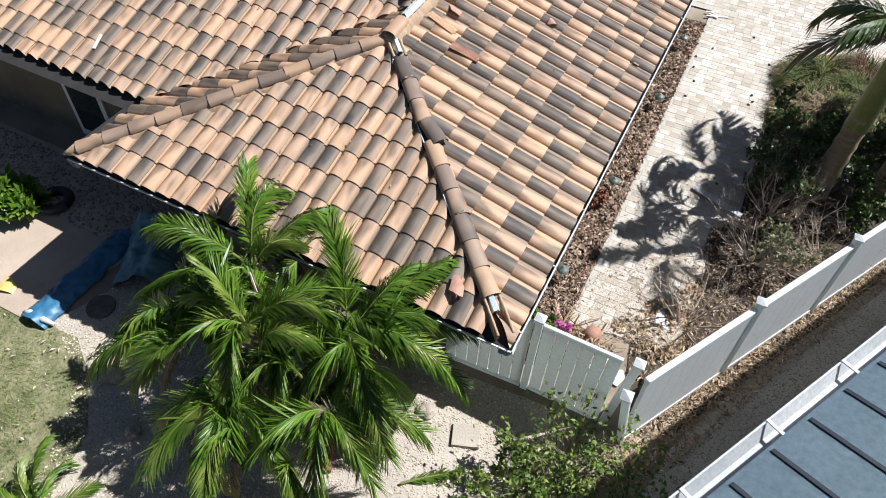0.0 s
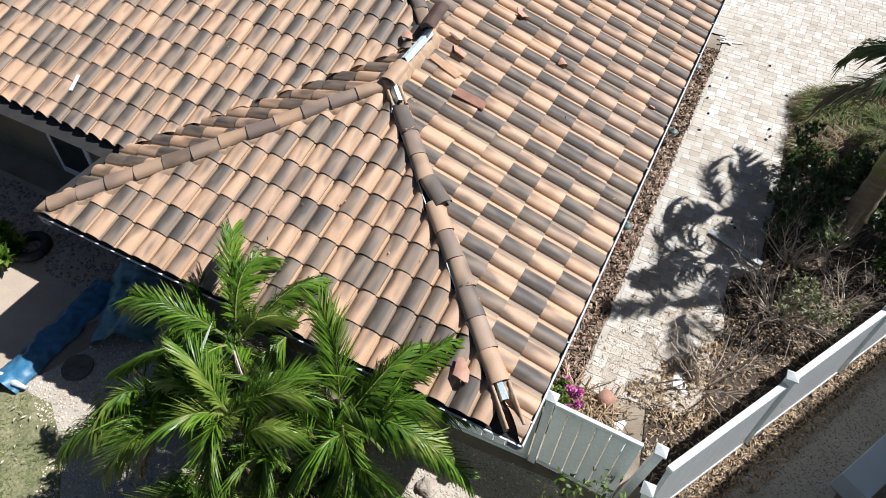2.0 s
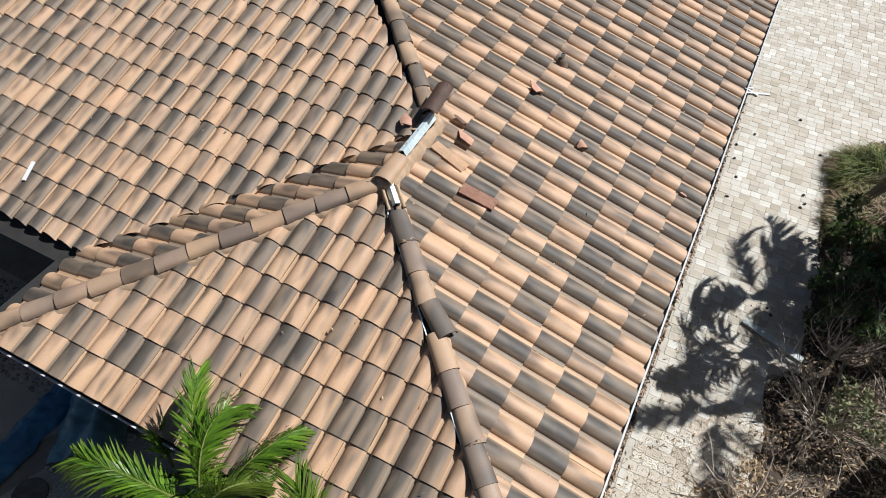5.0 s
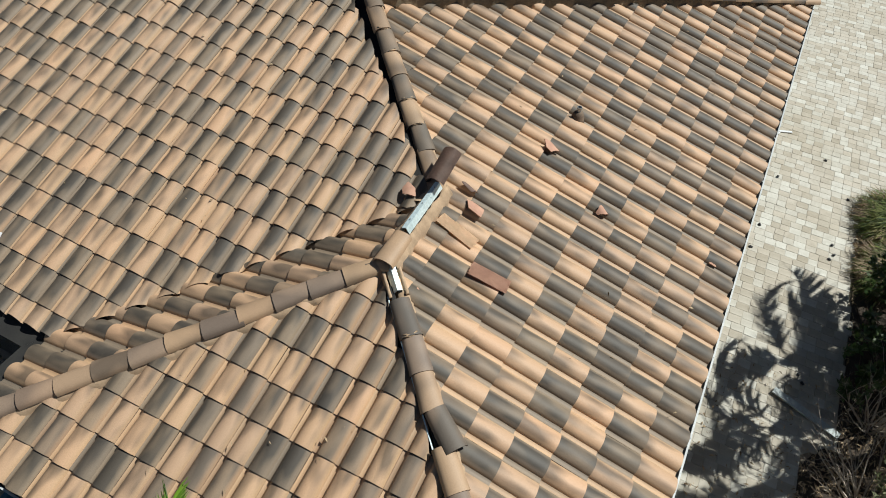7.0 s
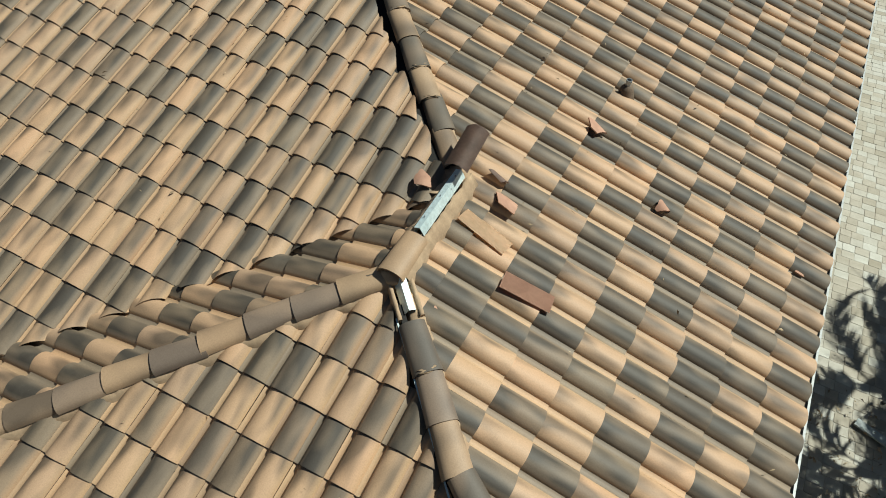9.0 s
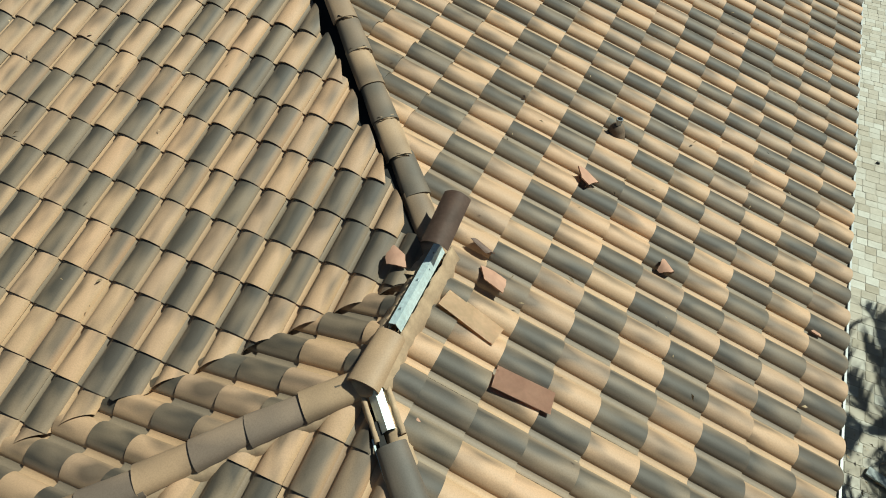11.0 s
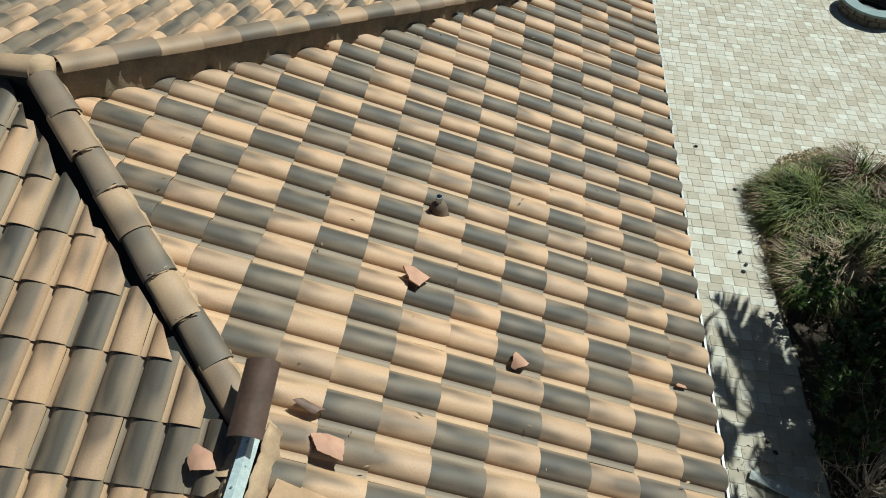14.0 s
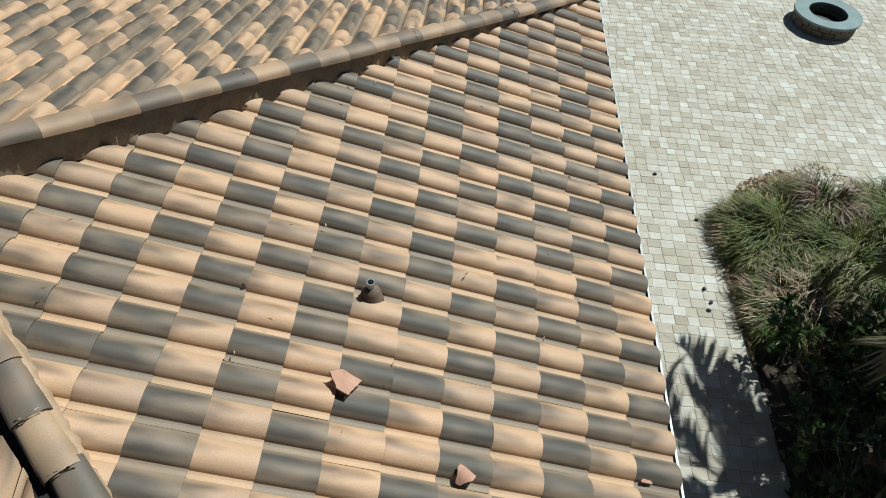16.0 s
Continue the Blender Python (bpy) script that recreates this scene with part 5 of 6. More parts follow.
def grass_clump(at, label, r, h, tufts, seed, mats, blade=0.48, rise=(0.1, 0.6), share=0.8):
    """A mound of many small tufts of arching blades; share: how much of it is of the first material, the rest fringes it."""
    rnd = random.Random(seed)
    top = thing("fountain_grass", at, label, "ornamental grass", "grasses along the driveway")
    for mi, mat in enumerate(mats):
        v, f = [], []
        for _ in range(int(tufts * share * 0.85) if mi == 0 else int(tufts * (1 - share) * 0.85)):
            a, q = rnd.uniform(0, math.tau), math.sqrt(rnd.random())
            if mi == 1:
                q = 0.55 + 0.45 * q
            c = Vector((math.cos(a) * q * r, math.sin(a) * q * r, 0))
            hz = h * (1 - 0.75 * q * q) * rnd.uniform(0.25, 1.0) * (0.75 + 0.7 * noise.noise(c * 2.3 + Vector(at)))
            way = Vector((math.cos(a), math.sin(a), 0)) * (0.25 + q) + Vector((rnd.gauss(0, 0.35), rnd.gauss(0, 0.35), 0))
            for _ in range(rnd.randint(18, 28)):
                out = (way + Vector((rnd.gauss(0, 0.25), rnd.gauss(0, 0.25), 0))).normalized()
                ln = blade * rnd.uniform(0.4, 1.3)
                p = c + Vector((rnd.gauss(0, 0.04), rnd.gauss(0, 0.04), hz * rnd.uniform(0.2, 0.9)))
                w = Vector((-out.y, out.x, 0)) * rnd.uniform(0.005, 0.0105)
                k = len(v)
                e = rnd.uniform(*rise)
                drop = rnd.uniform(0.1, 0.6)
                for i, s in enumerate((p, p + out * ln * 0.35 + Vector((0, 0, ln * e)), p + out * ln * 0.7 + Vector((0, 0, ln * (e * 1.1 - drop * 0.2))), p + out * ln + Vector((0, 0, ln * (e - drop))))):
                    s.z = max(s.z, 0.015)
                    if i < 3:
                        v += [tuple(s - w * (1 - 0.25 * i)), tuple(s + w * (1 - 0.25 * i))]
                    else:
                        v.append(tuple(s))
                f += [(k, k + 1, k + 3, k + 2), (k + 2, k + 3, k + 5, k + 4), (k + 4, k + 5, k + 6)]
        tagged(pydata("blades" if mi == 0 else "dry_blades", v, f, mat, top), kind="stuff")
    return top


GREEN, STRAW = "mound of dark green fountain grass with a straw fringe", "mound of dry reddish fountain grass"
for i, (x, y, r, h, n, dry) in enumerate(((1.85, 16.5, 0.8, 0.65, 360, 0), (2.1, 15.35, 0.7, 0.6, 260, 1), (1.6, 15.0, 0.45, 0.4, 120, 1), (3.1, 16.1, 1.0, 0.9, 300, 0), (4.2, 16.9, 1.0, 0.85, 260, 0), (2.6, 17.45, 0.4, 0.35, 90, 0))):
    grass_clump((x, y, 0.01), STRAW if dry else GREEN, r, h, n, 70 + i, (M_BLADEDRY, M_BLADE) if dry else (M_BLADE, M_BLADEDRY), share=0.55 if dry else 0.84)
# one clump stands up in a spray of red-brown stems
grass_clump((2.75, 17.25, 0.01), "upright spray of red-brown grass stems", 0.25, 0.4, 40, 81, (M_REDSTEM, M_BLADE), 0.6, (0.45, 1.0), 0.7)


# ---- fence ----
def post(at, h, lean=None, label="white vinyl fence post with a flat cap"):
    top = thing("vinyl_post", at, label, "fence post", "fence posts")
    bm = bmesh.new()
    box(bm, 0, 0, h / 2, 0.11, 0.11, h, bevel=0.008)
    part("shaft", bm, M_VINYL, top)
    bm = bmesh.new()
    box(bm, 0, 0, h + 0.012, 0.155, 0.155, 0.035, bevel=0.008)
    bmesh.ops.create_cone(bm, cap_ends=True, segments=4, radius1=0.105, radius2=0.01, depth=0.05, matrix=Matrix.Translation((0, 0, h + 0.052)) @ Matrix.Rotation(math.pi / 4, 4, "Z"))
    part("cap", bm, M_VINYL, top)
    if lean is not None:
        top.matrix_world = Matrix.Translation(at) @ lean
    return top


def fence_panel(a, b, h, lean, label, board=0.2, gap=0.011, deep=0.022):
    """A panel from a to b on the ground: rails above and below, boards between."""
    a, b = Vector(a), Vector(b)
    d = b - a
    yaw = math.atan2(d.y, d.x)
    top = thing("vinyl_fence", a, label, "fence", "fence sections")
    n = max(1, round(d.length / board))
    w = d.length / n
    for i in range(n):
        bm = bmesh.new()
        box(bm, (i + 0.5) * w, 0, h / 2 + 0.02, w - gap, deep, h - 0.14, bevel=0.004)
        part("board", bm, M_VINYL, top)
    for z in (0.06, h - 0.045):
        bm = bmesh.new()
        box(bm, d.length / 2, 0, z, d.length, deep + 0.03, 0.09, bevel=0.006)
        part("rail", bm, M_VINYL, top)
    top.matrix_world = Matrix.Translation(a) @ lean @ Matrix.Rotation(yaw, 4, "Z")
    return top


UP = Matrix.Identity(4)
post((-1.43, 5.66, 0), 1.88)
fence_panel((-2.8, 5.58, 0), (-1.50, 5.64, 0), 1.80, UP, "white vinyl fence panel under the eave")
fence_panel((-1.36, 5.66, 0), (-0.20, 5.63, 0), 1.80, UP, "white vinyl fence panel with narrow gaps")
post((-0.12, 5.63, 0), 1.84, Matrix.Rotation(radians(4), 4, "Y"))
FD = Vector((0.50, 0.866, 0))
LEAN = Matrix.Rotation(radians(-1.5), 4, FD)
FN = Vector((FD.y, -FD.x, 0))
base = Vector((-0.03, 5.16, 0)) + FN * 0.05
knots = [base, base + FD * 2.66, base + FD * 5.0, base + FD * 7.4, base + FD * 9.8]
for i, k in enumerate(knots):
    post(k + (FD * 0.42 if i == 0 else FD * 0), 1.86, LEAN if i else Matrix.Rotation(radians(14), 4, FN), "white vinyl fence post of the long fence" if i else "white vinyl corner post knocked askew")
for p, q in zip(knots, knots[1:]):
    fence_panel(p + FD * (0.07 if p is not base else 0.4), q - FD * 0.07, 1.76, LEAN, "long white vinyl fence panel with dirty streaks", 0.29, 0.0015, 0.06)

# ---- the neighbour's house ----
ND, NN, ZNG = Vector((0.486, 0.874, 0)), Vector((0.874, -0.486, 0)), 5.1
nb = thing("neighbour_house", (3.5, 2.5, 0), "pale blue house with a blue-grey standing-seam metal roof", "house")
bpy.context.view_layer.update()
o = Vector((0.46, 2.65, ZNG)) - ND * 7.0
L = 22.0


def npt(s, t, z):
    return o + ND * s + NN * t + Vector((0, 0, z))


NS = 0.25
bm = bmesh.new()
vs = [bm.verts.new(npt(*q)) for q in ((0, 0.1, 0.02), (L, 0.1, 0.02), (L, 5, 0.02 + NS * 4.9), (0, 5, 0.02 + NS * 4.9))]
f = bm.faces.new(vs)
bmesh.ops.solidify(bm, geom=[f], thickness=0.06)
nb_roof = under(part("roof_panel", bm, M_BLUEROOF, None, "blue-grey standing-seam metal sheets"), nb)
k = 0
while 0.13 + k * 0.435 < L:
    s = 0.13 + k * 0.435
    bm = bmesh.new()
    beam(bm, npt(s, 0.13, 0.032), npt(s, 5, 0.032 + NS * 4.87), 0.036, 0.02, bevel=0.004)
    under(part("roof_seam", bm, M_SEAM), nb_roof)
    for j in (1, 2, 3):
        bm = bmesh.new()
        beam(bm, npt(s + j * 0.109, 0.13, 0.022), npt(s + j * 0.109, 5, 0.022 + NS * 4.87), 0.05, 0.0095, bevel=0.0035)
        under(part("roof_rib", bm, M_BLUEROOF), nb_roof)
    k += 1
bm = bmesh.new()
prof = [(0.1, 0.0), (0.1, -0.12), (0.03, -0.12), (-0.03, -0.03), (-0.03, 0.0), (-0.045, 0.0), (-0.045, -0.035), (0.02, -0.13), (0.11, -0.13), (0.11, 0.0)]
ra = [bm.verts.new(npt(0, x, z)) for x, z in prof]
rb = [bm.verts.new(npt(L, x, z)) for x, z in prof]
for i in range(len(prof)):
    j = (i + 1) % len(prof)
    bm.faces.new((ra[i], ra[j], rb[j], rb[i]))
bmesh.ops.recalc_face_normals(bm, faces=bm.faces[:])
nb_gutter = under(part("gutter", bm, M_GUTTERGREY, None, "white metal gutter, greyed by the shading painted into it"), nb)
for i in range(23):
    bm = bmesh.new()
    beam(bm, npt(0.35 + i * 0.92, -0.045, 0.006), npt(0.35 + i * 0.92, 0.12, 0.012), 0.03, 0.012, bevel=0.002)
    under(part("gutter_strap", bm, M_GUTTER), nb_gutter)
bm = bmesh.new()
c = (npt(0.4, 0.75, 0) + npt(L - 0.4, 4.8, 0)) / 2
m = Matrix.Translation((c.x, c.y, 2.5)) @ Matrix.Rotation(math.atan2(ND.y, ND.x), 4, "Z")
box(bm, 0, 0, 0, L - 0.8, 4.05, 5.0, m)
under(part("wall", bm, M_BLUEWALL), nb)
plinth = thing("equipment_plinth", (2.61, 7.34, 0), "low pale blue masonry plinth on the side path", "plinth")
bm = bmesh.new()
box(bm, 1.2, -0.22, 0.2, 2.4, 0.44, 0.4, Matrix.Rotation(math.atan2(ND.y, ND.x), 4, "Z"), bevel=0.015)
part("body", bm, M_BLUEWALL, plinth)


# ---- loose things on the roof ----
def shard(name, m, w, l, label, category, mat, seed, thick=0.014, curve=0.25, jag=0.3):
    """A curved piece of tile, l long and w wide; jag: how much is broken off along slanting breaks."""
    rnd = random.Random(seed)
    bm = bmesh.new()
    nx, ny = 10, 8
    grid = [[bm.verts.new(((i / nx - 0.5) * w, (j / ny - 0.5) * l, curve * w * (1 - (2 * i / nx - 1) ** 2))) for i in range(nx + 1)] for j in range(ny + 1)]
    for j in range(ny):
        for i in range(nx):
            bm.faces.new((grid[j][i], grid[j][i + 1], grid[j + 1][i + 1], grid[j + 1][i]))
    if jag > 0.05:
        for k in range(3):
            a = rnd.uniform(0.3, 1.2) + k * 1.9
            co = Vector((math.cos(a) * w * 0.5 * (1 - jag * rnd.uniform(0.4, 1.0)), math.sin(a) * l * 0.5 * (1 - jag * rnd.uniform(0.4, 1.0)), 0))
            bmesh.ops.bisect_plane(bm, geom=bm.verts[:] + bm.edges[:] + bm.faces[:], plane_co=co, plane_no=Vector((math.cos(a), math.sin(a), 0)), clear_outer=True)
        for v_ in bm.verts:
            if v_.is_boundary:
                v_.co += Vector((rnd.gauss(0, 0.002), rnd.gauss(0, 0.002), 0))
    bmesh.ops.solidify(bm, geom=bm.faces[:], thickness=thick)
    bmesh.ops.recalc_face_normals(bm, faces=bm.faces[:])
    ob = new(name, finish(bm, name, mat, True))
    ob.data.set_sharp_from_angle(angle=radians(35))
    ob.matrix_world = m
    return tagged(ob, label, category)


def on_east(x, y, dz, yaw, pitch=0.0, roll=0.0):
    """A pose on the tiles of the east slope; yaw 0: long side down the slope."""
    return Matrix.Translation(on(x, y, "east", dz - 0.012)) @ FR["east"].to_3x3().to_4x4() @ pose(0, 0, 0, pitch, roll, yaw)


shard("displaced_ridge_tile", Matrix.Translation((-5.22, 9.61, 4.10)) @ pose(0, 0, 0, 9, 3, 3), 0.235, 0.54, "dark brown ridge cap knocked loose onto the hip", "roof tile", M_CLAYBACK, 1, 0.016, 0.28, 0.0)
shard("loose_tile", on_east(-4.765, 9.12, 0.141, -9, 0, 9), 0.21, 0.54, "tan roof tile slipped askew from its row", "roof tile", M_LOOSE, 2, 0.013, 0.06, 0.0)
shard("loose_tile", on_east(-4.17, 8.76, 0.165, 5, 0, 3), 0.20, 0.50, "brown roof tile lying upside down on the slope", "roof tile", M_CLAY, 3, 0.012, -0.02, 0.0)
shard("tile_shard", on_east(-4.74, 9.56, 0.155, -8, 0, 14), 0.17, 0.29, "broken red-brown roof tile shard", "tile shard", M_CLAY, 4, 0.016, 0.12, 0.25)
shard("tile_shard", on_east(-4.95, 9.80, 0.14, -12, 0, 8), 0.09, 0.31, "thin curled strip of broken tile", "tile shard", M_CLAYBACK, 5, 0.012, 0.3, 0.35)
shard("tile_shard", on_east(-4.38, 11.25, 0.165, -15, 6, 20), 0.23, 0.26, "broken red-brown roof tile shard over a hole", "tile shard", M_CLAY, 6, 0.016, 0.10, 0.3)
shard("tile_shard", on_east(-3.40, 10.72, 0.10, -35, 0, 3), 0.17, 0.15, "small curved red-brown tile shard", "tile shard", M_CLAY, 7, 0.015, 0.35, 0.3)
shard("tile_shard", on_east(-1.82, 11.03, 0.085, 20), 0.09, 0.12, "small triangular clay chip", "tile shard", M_CLAY, 8, 0.012, 0.05, 0.6)
shard("tile_shard", on_east(-4.78, 8.12, 0.10, 50), 0.05, 0.09, "small clay chip on the tiles", "tile shard", M_CLAY, 9, 0.012, 0.2, 0.6)
shard("tile_shard", on_east(-3.63, 8.40, 0.10, 10), 0.05, 0.14, "narrow clay sliver on the tiles", "tile shard", M_CLAY, 10, 0.012, 0.2, 0.6)
shard("tile_shard", on_east(-2.05, 5.96, 0.095, 30), 0.12, 0.14, "small square tan tile chip", "tile shard", M_CLAY, 11, 0.014, 0.1, 0.2)
shard("tile_shard", Matrix.Translation((-5.50, 9.24, 3.89)) @ pose(0, 0, 0, 16, -6, 30), 0.16, 0.2, "broken red-brown tile beside the ridge", "tile shard", M_CLAY, 12, 0.016, 0.12, 0.3)
shard("tile_shard", Matrix.Translation((-2.43, 4.93, 2.86)) @ pose(0, 0, 0, 16, 0, 20), 0.19, 0.28, "red-brown tile shard near the eave", "tile shard", M_CLAY, 13, 0.016, 0.15, 0.3)
bm = bmesh.new()
beam(bm, (-10.09, 6.78, 3.05), (-10.02, 6.50, 2.955), 0.05, 0.02, 0.004)
tagged(part("white_strip", bm, M_WHITE), "short white plastic strip lying on the tiles", "scrap")
vent = thing("vent_pipe", on(-4.29, 12.15, "east", 0.085), "grey metal vent pipe in a mortar collar", "vent pipe")
bm = bmesh.new()
tube(bm, [(0, 0, -0.06), (0, 0, 0.0), (0, 0, 0.09), (0, 0, 0.14), (0, 0, 0.155)], [0.135, 0.12, 0.10, 0.075, 0.04], 18)
part("collar", bm, M_COLLAR, vent, "brown mortar collar", True)
bm = bmesh.new()
tube(bm, [(0, 0, 0.09), (0, 0, 0.22)], [0.036, 0.036], 14, cap=False)
tube(bm, [(0, 0, 0.215), (0, 0, 0.245)], [0.044, 0.044], 14, cap=False)
tube(bm, [(0, 0, 0.245), (0, 0, 0.10)], [0.033, 0.033], 14, cap=False)
ends = [(math.cos(k * math.tau / 14), math.sin(k * math.tau / 14)) for k in range(14)]
lip = [[bm.verts.new((x * r, y * r, 0.245)) for x, y in ends] for r in (0.033, 0.044)]
for k in range(14):
    bm.faces.new((lip[0][k], lip[1][k], lip[1][(k + 1) % 14], lip[0][(k + 1) % 14]))
part("pipe", bm, M_LEAD, vent)
vent.scale = (0.84, 0.84, 0.84)

rd = random.Random(91)
verts, faces = [], []
for k in range(150):
    slope = ("east", "east", "main", "south")[k % 4]
    x, y = {"east": (rd.uniform(-5.6, -1.7), rd.uniform(7.5, 17.5)), "main": (rd.uniform(-12, -6.2), rd.uniform(7.5, 11.8)), "south": (rd.uniform(-7, -3), rd.uniform(5, 7))}[slope]
    if slope == "south" and abs(x - XC) > 3.3 - (y - YF):
        continue
    if slope == "east" and XE - x > y - YL:
        continue
    curl_leaf(rd, verts, faces, x, y, deck_z(x, y, slope) + rd.uniform(0.07, 0.14), rd.uniform(0.02, 0.075))
tagged(pydata("roof_debris", verts, faces, M_LITTER), "scattered leaf scraps and chips on the roof tiles", "debris", kind="stuff")

# ---- things on the ground ----
pit = thing("fire_pit", (5.0, 24.08, 0), "round stone fire pit with a blue-grey capstone ring", "fire pit")


def ring(bm, r0, r1, z0, z1, n=40):
    rows = [[bm.verts.new((math.cos(k * math.tau / n) * r, math.sin(k * math.tau / n) * r, z)) for k in range(n)] for r, z in ((r1, z0), (r1, z1), (r0, z1), (r0, z0))]
    for i in range(4):
        a, b = rows[i], rows[(i + 1) % 4]
        for k in range(n):
            bm.faces.new((a[k], a[(k + 1) % n], b[(k + 1) % n], b[k]))
    bmesh.ops.recalc_face_normals(bm, faces=bm.faces[:])


bm = bmesh.new()
ring(bm, 0.55, 0.82, 0.0, 0.10)
part("footing", bm, M_PITSTONE, pit)
for course in range(2):
    for k in range(18):
        bm = bmesh.new()
        a = (k + 0.5 * course) * math.tau / 18
        box(bm, 0.67, 0, 0.16 + course * 0.13, 0.28, 0.255, 0.12, Matrix.Rotation(a, 4, "Z"), bevel=0.01)
        part("stone", bm, M_PITSTONE, pit)
bm = bmesh.new()
ring(bm, 0.50, 0.87, 0.36, 0.42)
part("capstone", bm, M_PITCAP, pit, "blue-grey capstone ring")
bm = bmesh.new()
bmesh.ops.create_circle(bm, cap_ends=True, segments=32, radius=0.56, matrix=Matrix.Translation((0, 0, 0.12)))
part("ash_bed", bm, M_BLACK, pit, "black ash inside the pit")

pit.scale = (0.9, 0.9, 0.9)
bm = bmesh.new()
vs = box(bm, 0, 0, 0.06, 0.13, 1.1, 0.03, bevel=0.006)
plank = tagged(part("plank", bm, M_WOOD), "grey weathered plank lying on the pavers", "plank")
plank.matrix_world = pose(0.46, 11.34, 0.03, 0, 2, 70)
for i, (x, y) in enumerate(((-1.54, 10.62), (-1.45, 13.83), (-1.66, 7.95), (-1.54, 16.57))):
    l_ = thing("path_light", (x, y, 0.01), "greenish metal path light with a wide conical hat", "garden light", "path lights along the bed")
    bm = bmesh.new()
    tube(bm, [(0, 0, -0.02), (0, 0, 0.36)], [0.012, 0.012], 8)
    part("spike", bm, M_LEAD, l_)
    bm = bmesh.new()
    tube(bm, [(0, 0, 0.335), (0, 0, 0.345), (0, 0, 0.38), (0, 0, 0.405), (0, 0, 0.425), (0, 0, 0.435)], [0.112, 0.115, 0.075, 0.03, 0.018, 0.006], 20)
    part("shade", bm, M_HAT, l_, "green-grey conical hat", True)
cone_r = random.Random(8)
for x, y in ((0.06, 18.05), (-0.8, 16.98), (0.46, 15.42), (0.52, 15.16), (0.62, 16.95), (0.72, 16.5), (0.45, 15.0), (-1.05, 15.9), (-1.1, 16.4), (-0.95, 14.6), (0.35, 11.9), (0.28, 12.05), (-0.9, 15.3)):
    bm = bmesh.new()
    bmesh.ops.create_icosphere(bm, subdivisions=2, radius=0.028, matrix=Matrix.Translation((0, 0, 0)) @ Matrix.Diagonal((1.3, 1, 0.8, 1)))
    for vv in bm.verts:
        vv.co *= cone_r.uniform(0.8, 1.15)
    ob = tagged(part("palm_fruit", bm, M_BLACK), "small dark fallen palm fruit on the pavers", "palm fruit", "fallen palm fruits")
    ob.matrix_world = pose(x, y, 0.062, 0, 0, cone_r.uniform(0, 180))
br = thing("downspout_scrap", (-1.05, 18.6, 0.03), "bent white gutter bracket and scraps on the pavers", "scrap")
for a, b in (((-0.25, -0.12, 0.05), (0.3, 0.12, 0.03)), ((-0.2, 0.05, 0.04), (0.05, -0.1, 0.05)), ((-0.3, 0.12, 0.04), (-0.1, 0.14, 0.05))):
    bm = bmesh.new()
    beam(bm, a, b, 0.06, 0.02, 0.004)
    part("strip", bm, M_WHITE, br)
shard("plastic_scrap", pose(0.22, 7.96, 0.05, 3, 6, 20), 0.24, 0.34, "crumpled white plastic scrap on leaf litter", "scrap", M_WHITE, 31, 0.01, 0.12, 0.15)
shard("plastic_scrap", pose(-0.5, 6.66, 0.05, 2, 3, -30), 0.22, 0.5, "white board scrap behind the fence", "scrap", M_WHITE, 32, 0.02, 0.02, 0.1)
shard("plastic_scrap", pose(-0.15, 6.5, 0.05, 2, 3, -20), 0.22, 0.34, "grey board scrap behind the fence", "scrap", M_WOOD, 33, 0.02, 0.02, 0.1)
pot = thing("clay_pot", (-0.78, 7.09, 0.01), "toppled brown clay pot with dead stems", "plant pot")
bm = bmesh.new()
tube(bm, [(0, 0, 0.0), (0, 0, 0.12), (0, 0, 0.16)], [0.10, 0.14, 0.15], 16)
part("bowl", bm, M_TERRA, pot, "", True)
pot.rotation_euler = (0.3, 0.2, 0)
strewn("dead_stalks", [(-1.5, 6.5), (-0.5, 6.6), (-0.6, 7.0), (-1.4, 7.1)], 170, dead_stalk, 0.04, M_LITTER, "long dead tan stalks behind the fence", "dead stalks", 34, (0.2, 0.6))
twigs("pink_flower", (-1.36, 6.8, 0), "small plant with bright pink blooms", 5, 0.22, 1.2, 61, 4, M_PINK, 0.06, radius=0.006)
twigs("red_flower", (-1.74, 10.1, 0), "small dark plant with red blooms in the mulch", 5, 0.25, 1.2, 62, 4, M_TIMBER, 0.07, radius=0.006)


# ---- back yard ----
def cloth(name, at, w, l, label, mat, seed, height=0.25, yaw=0):
    """A heap of crumpled tarp."""
    bm = bmesh.new()
    nx, ny = 22, 44
    g = []
    for j in range(ny + 1):
        r = []
        for i in range(nx + 1):
            u, t = i / nx, j / ny
            x, y = (u - 0.5) * w, (t - 0.5) * l
            edge = math.sin(u * math.pi) ** 0.6
            z = height * edge * (0.65 + 0.5 * noise.noise(Vector((x * 3, y * 2, seed)))) + 0.05 * noise.noise(Vector((x * 9, y * 9, seed + 4)))
            r.append(bm.verts.new((x + 0.05 * noise.noise(Vector((y * 4, seed, 0))), y, max(z, 0.01))))
        g.append(r)
    for j in range(ny):
        for i in range(nx):
            bm.faces.new((g[j][i], g[j][i + 1], g[j + 1][i + 1], g[j + 1][i]))
    ob = tagged(part(name, bm, mat, None, "", True), label, "tarpaulin")
    ob.matrix_world = pose(*at, 0, 0, yaw)
    return ob


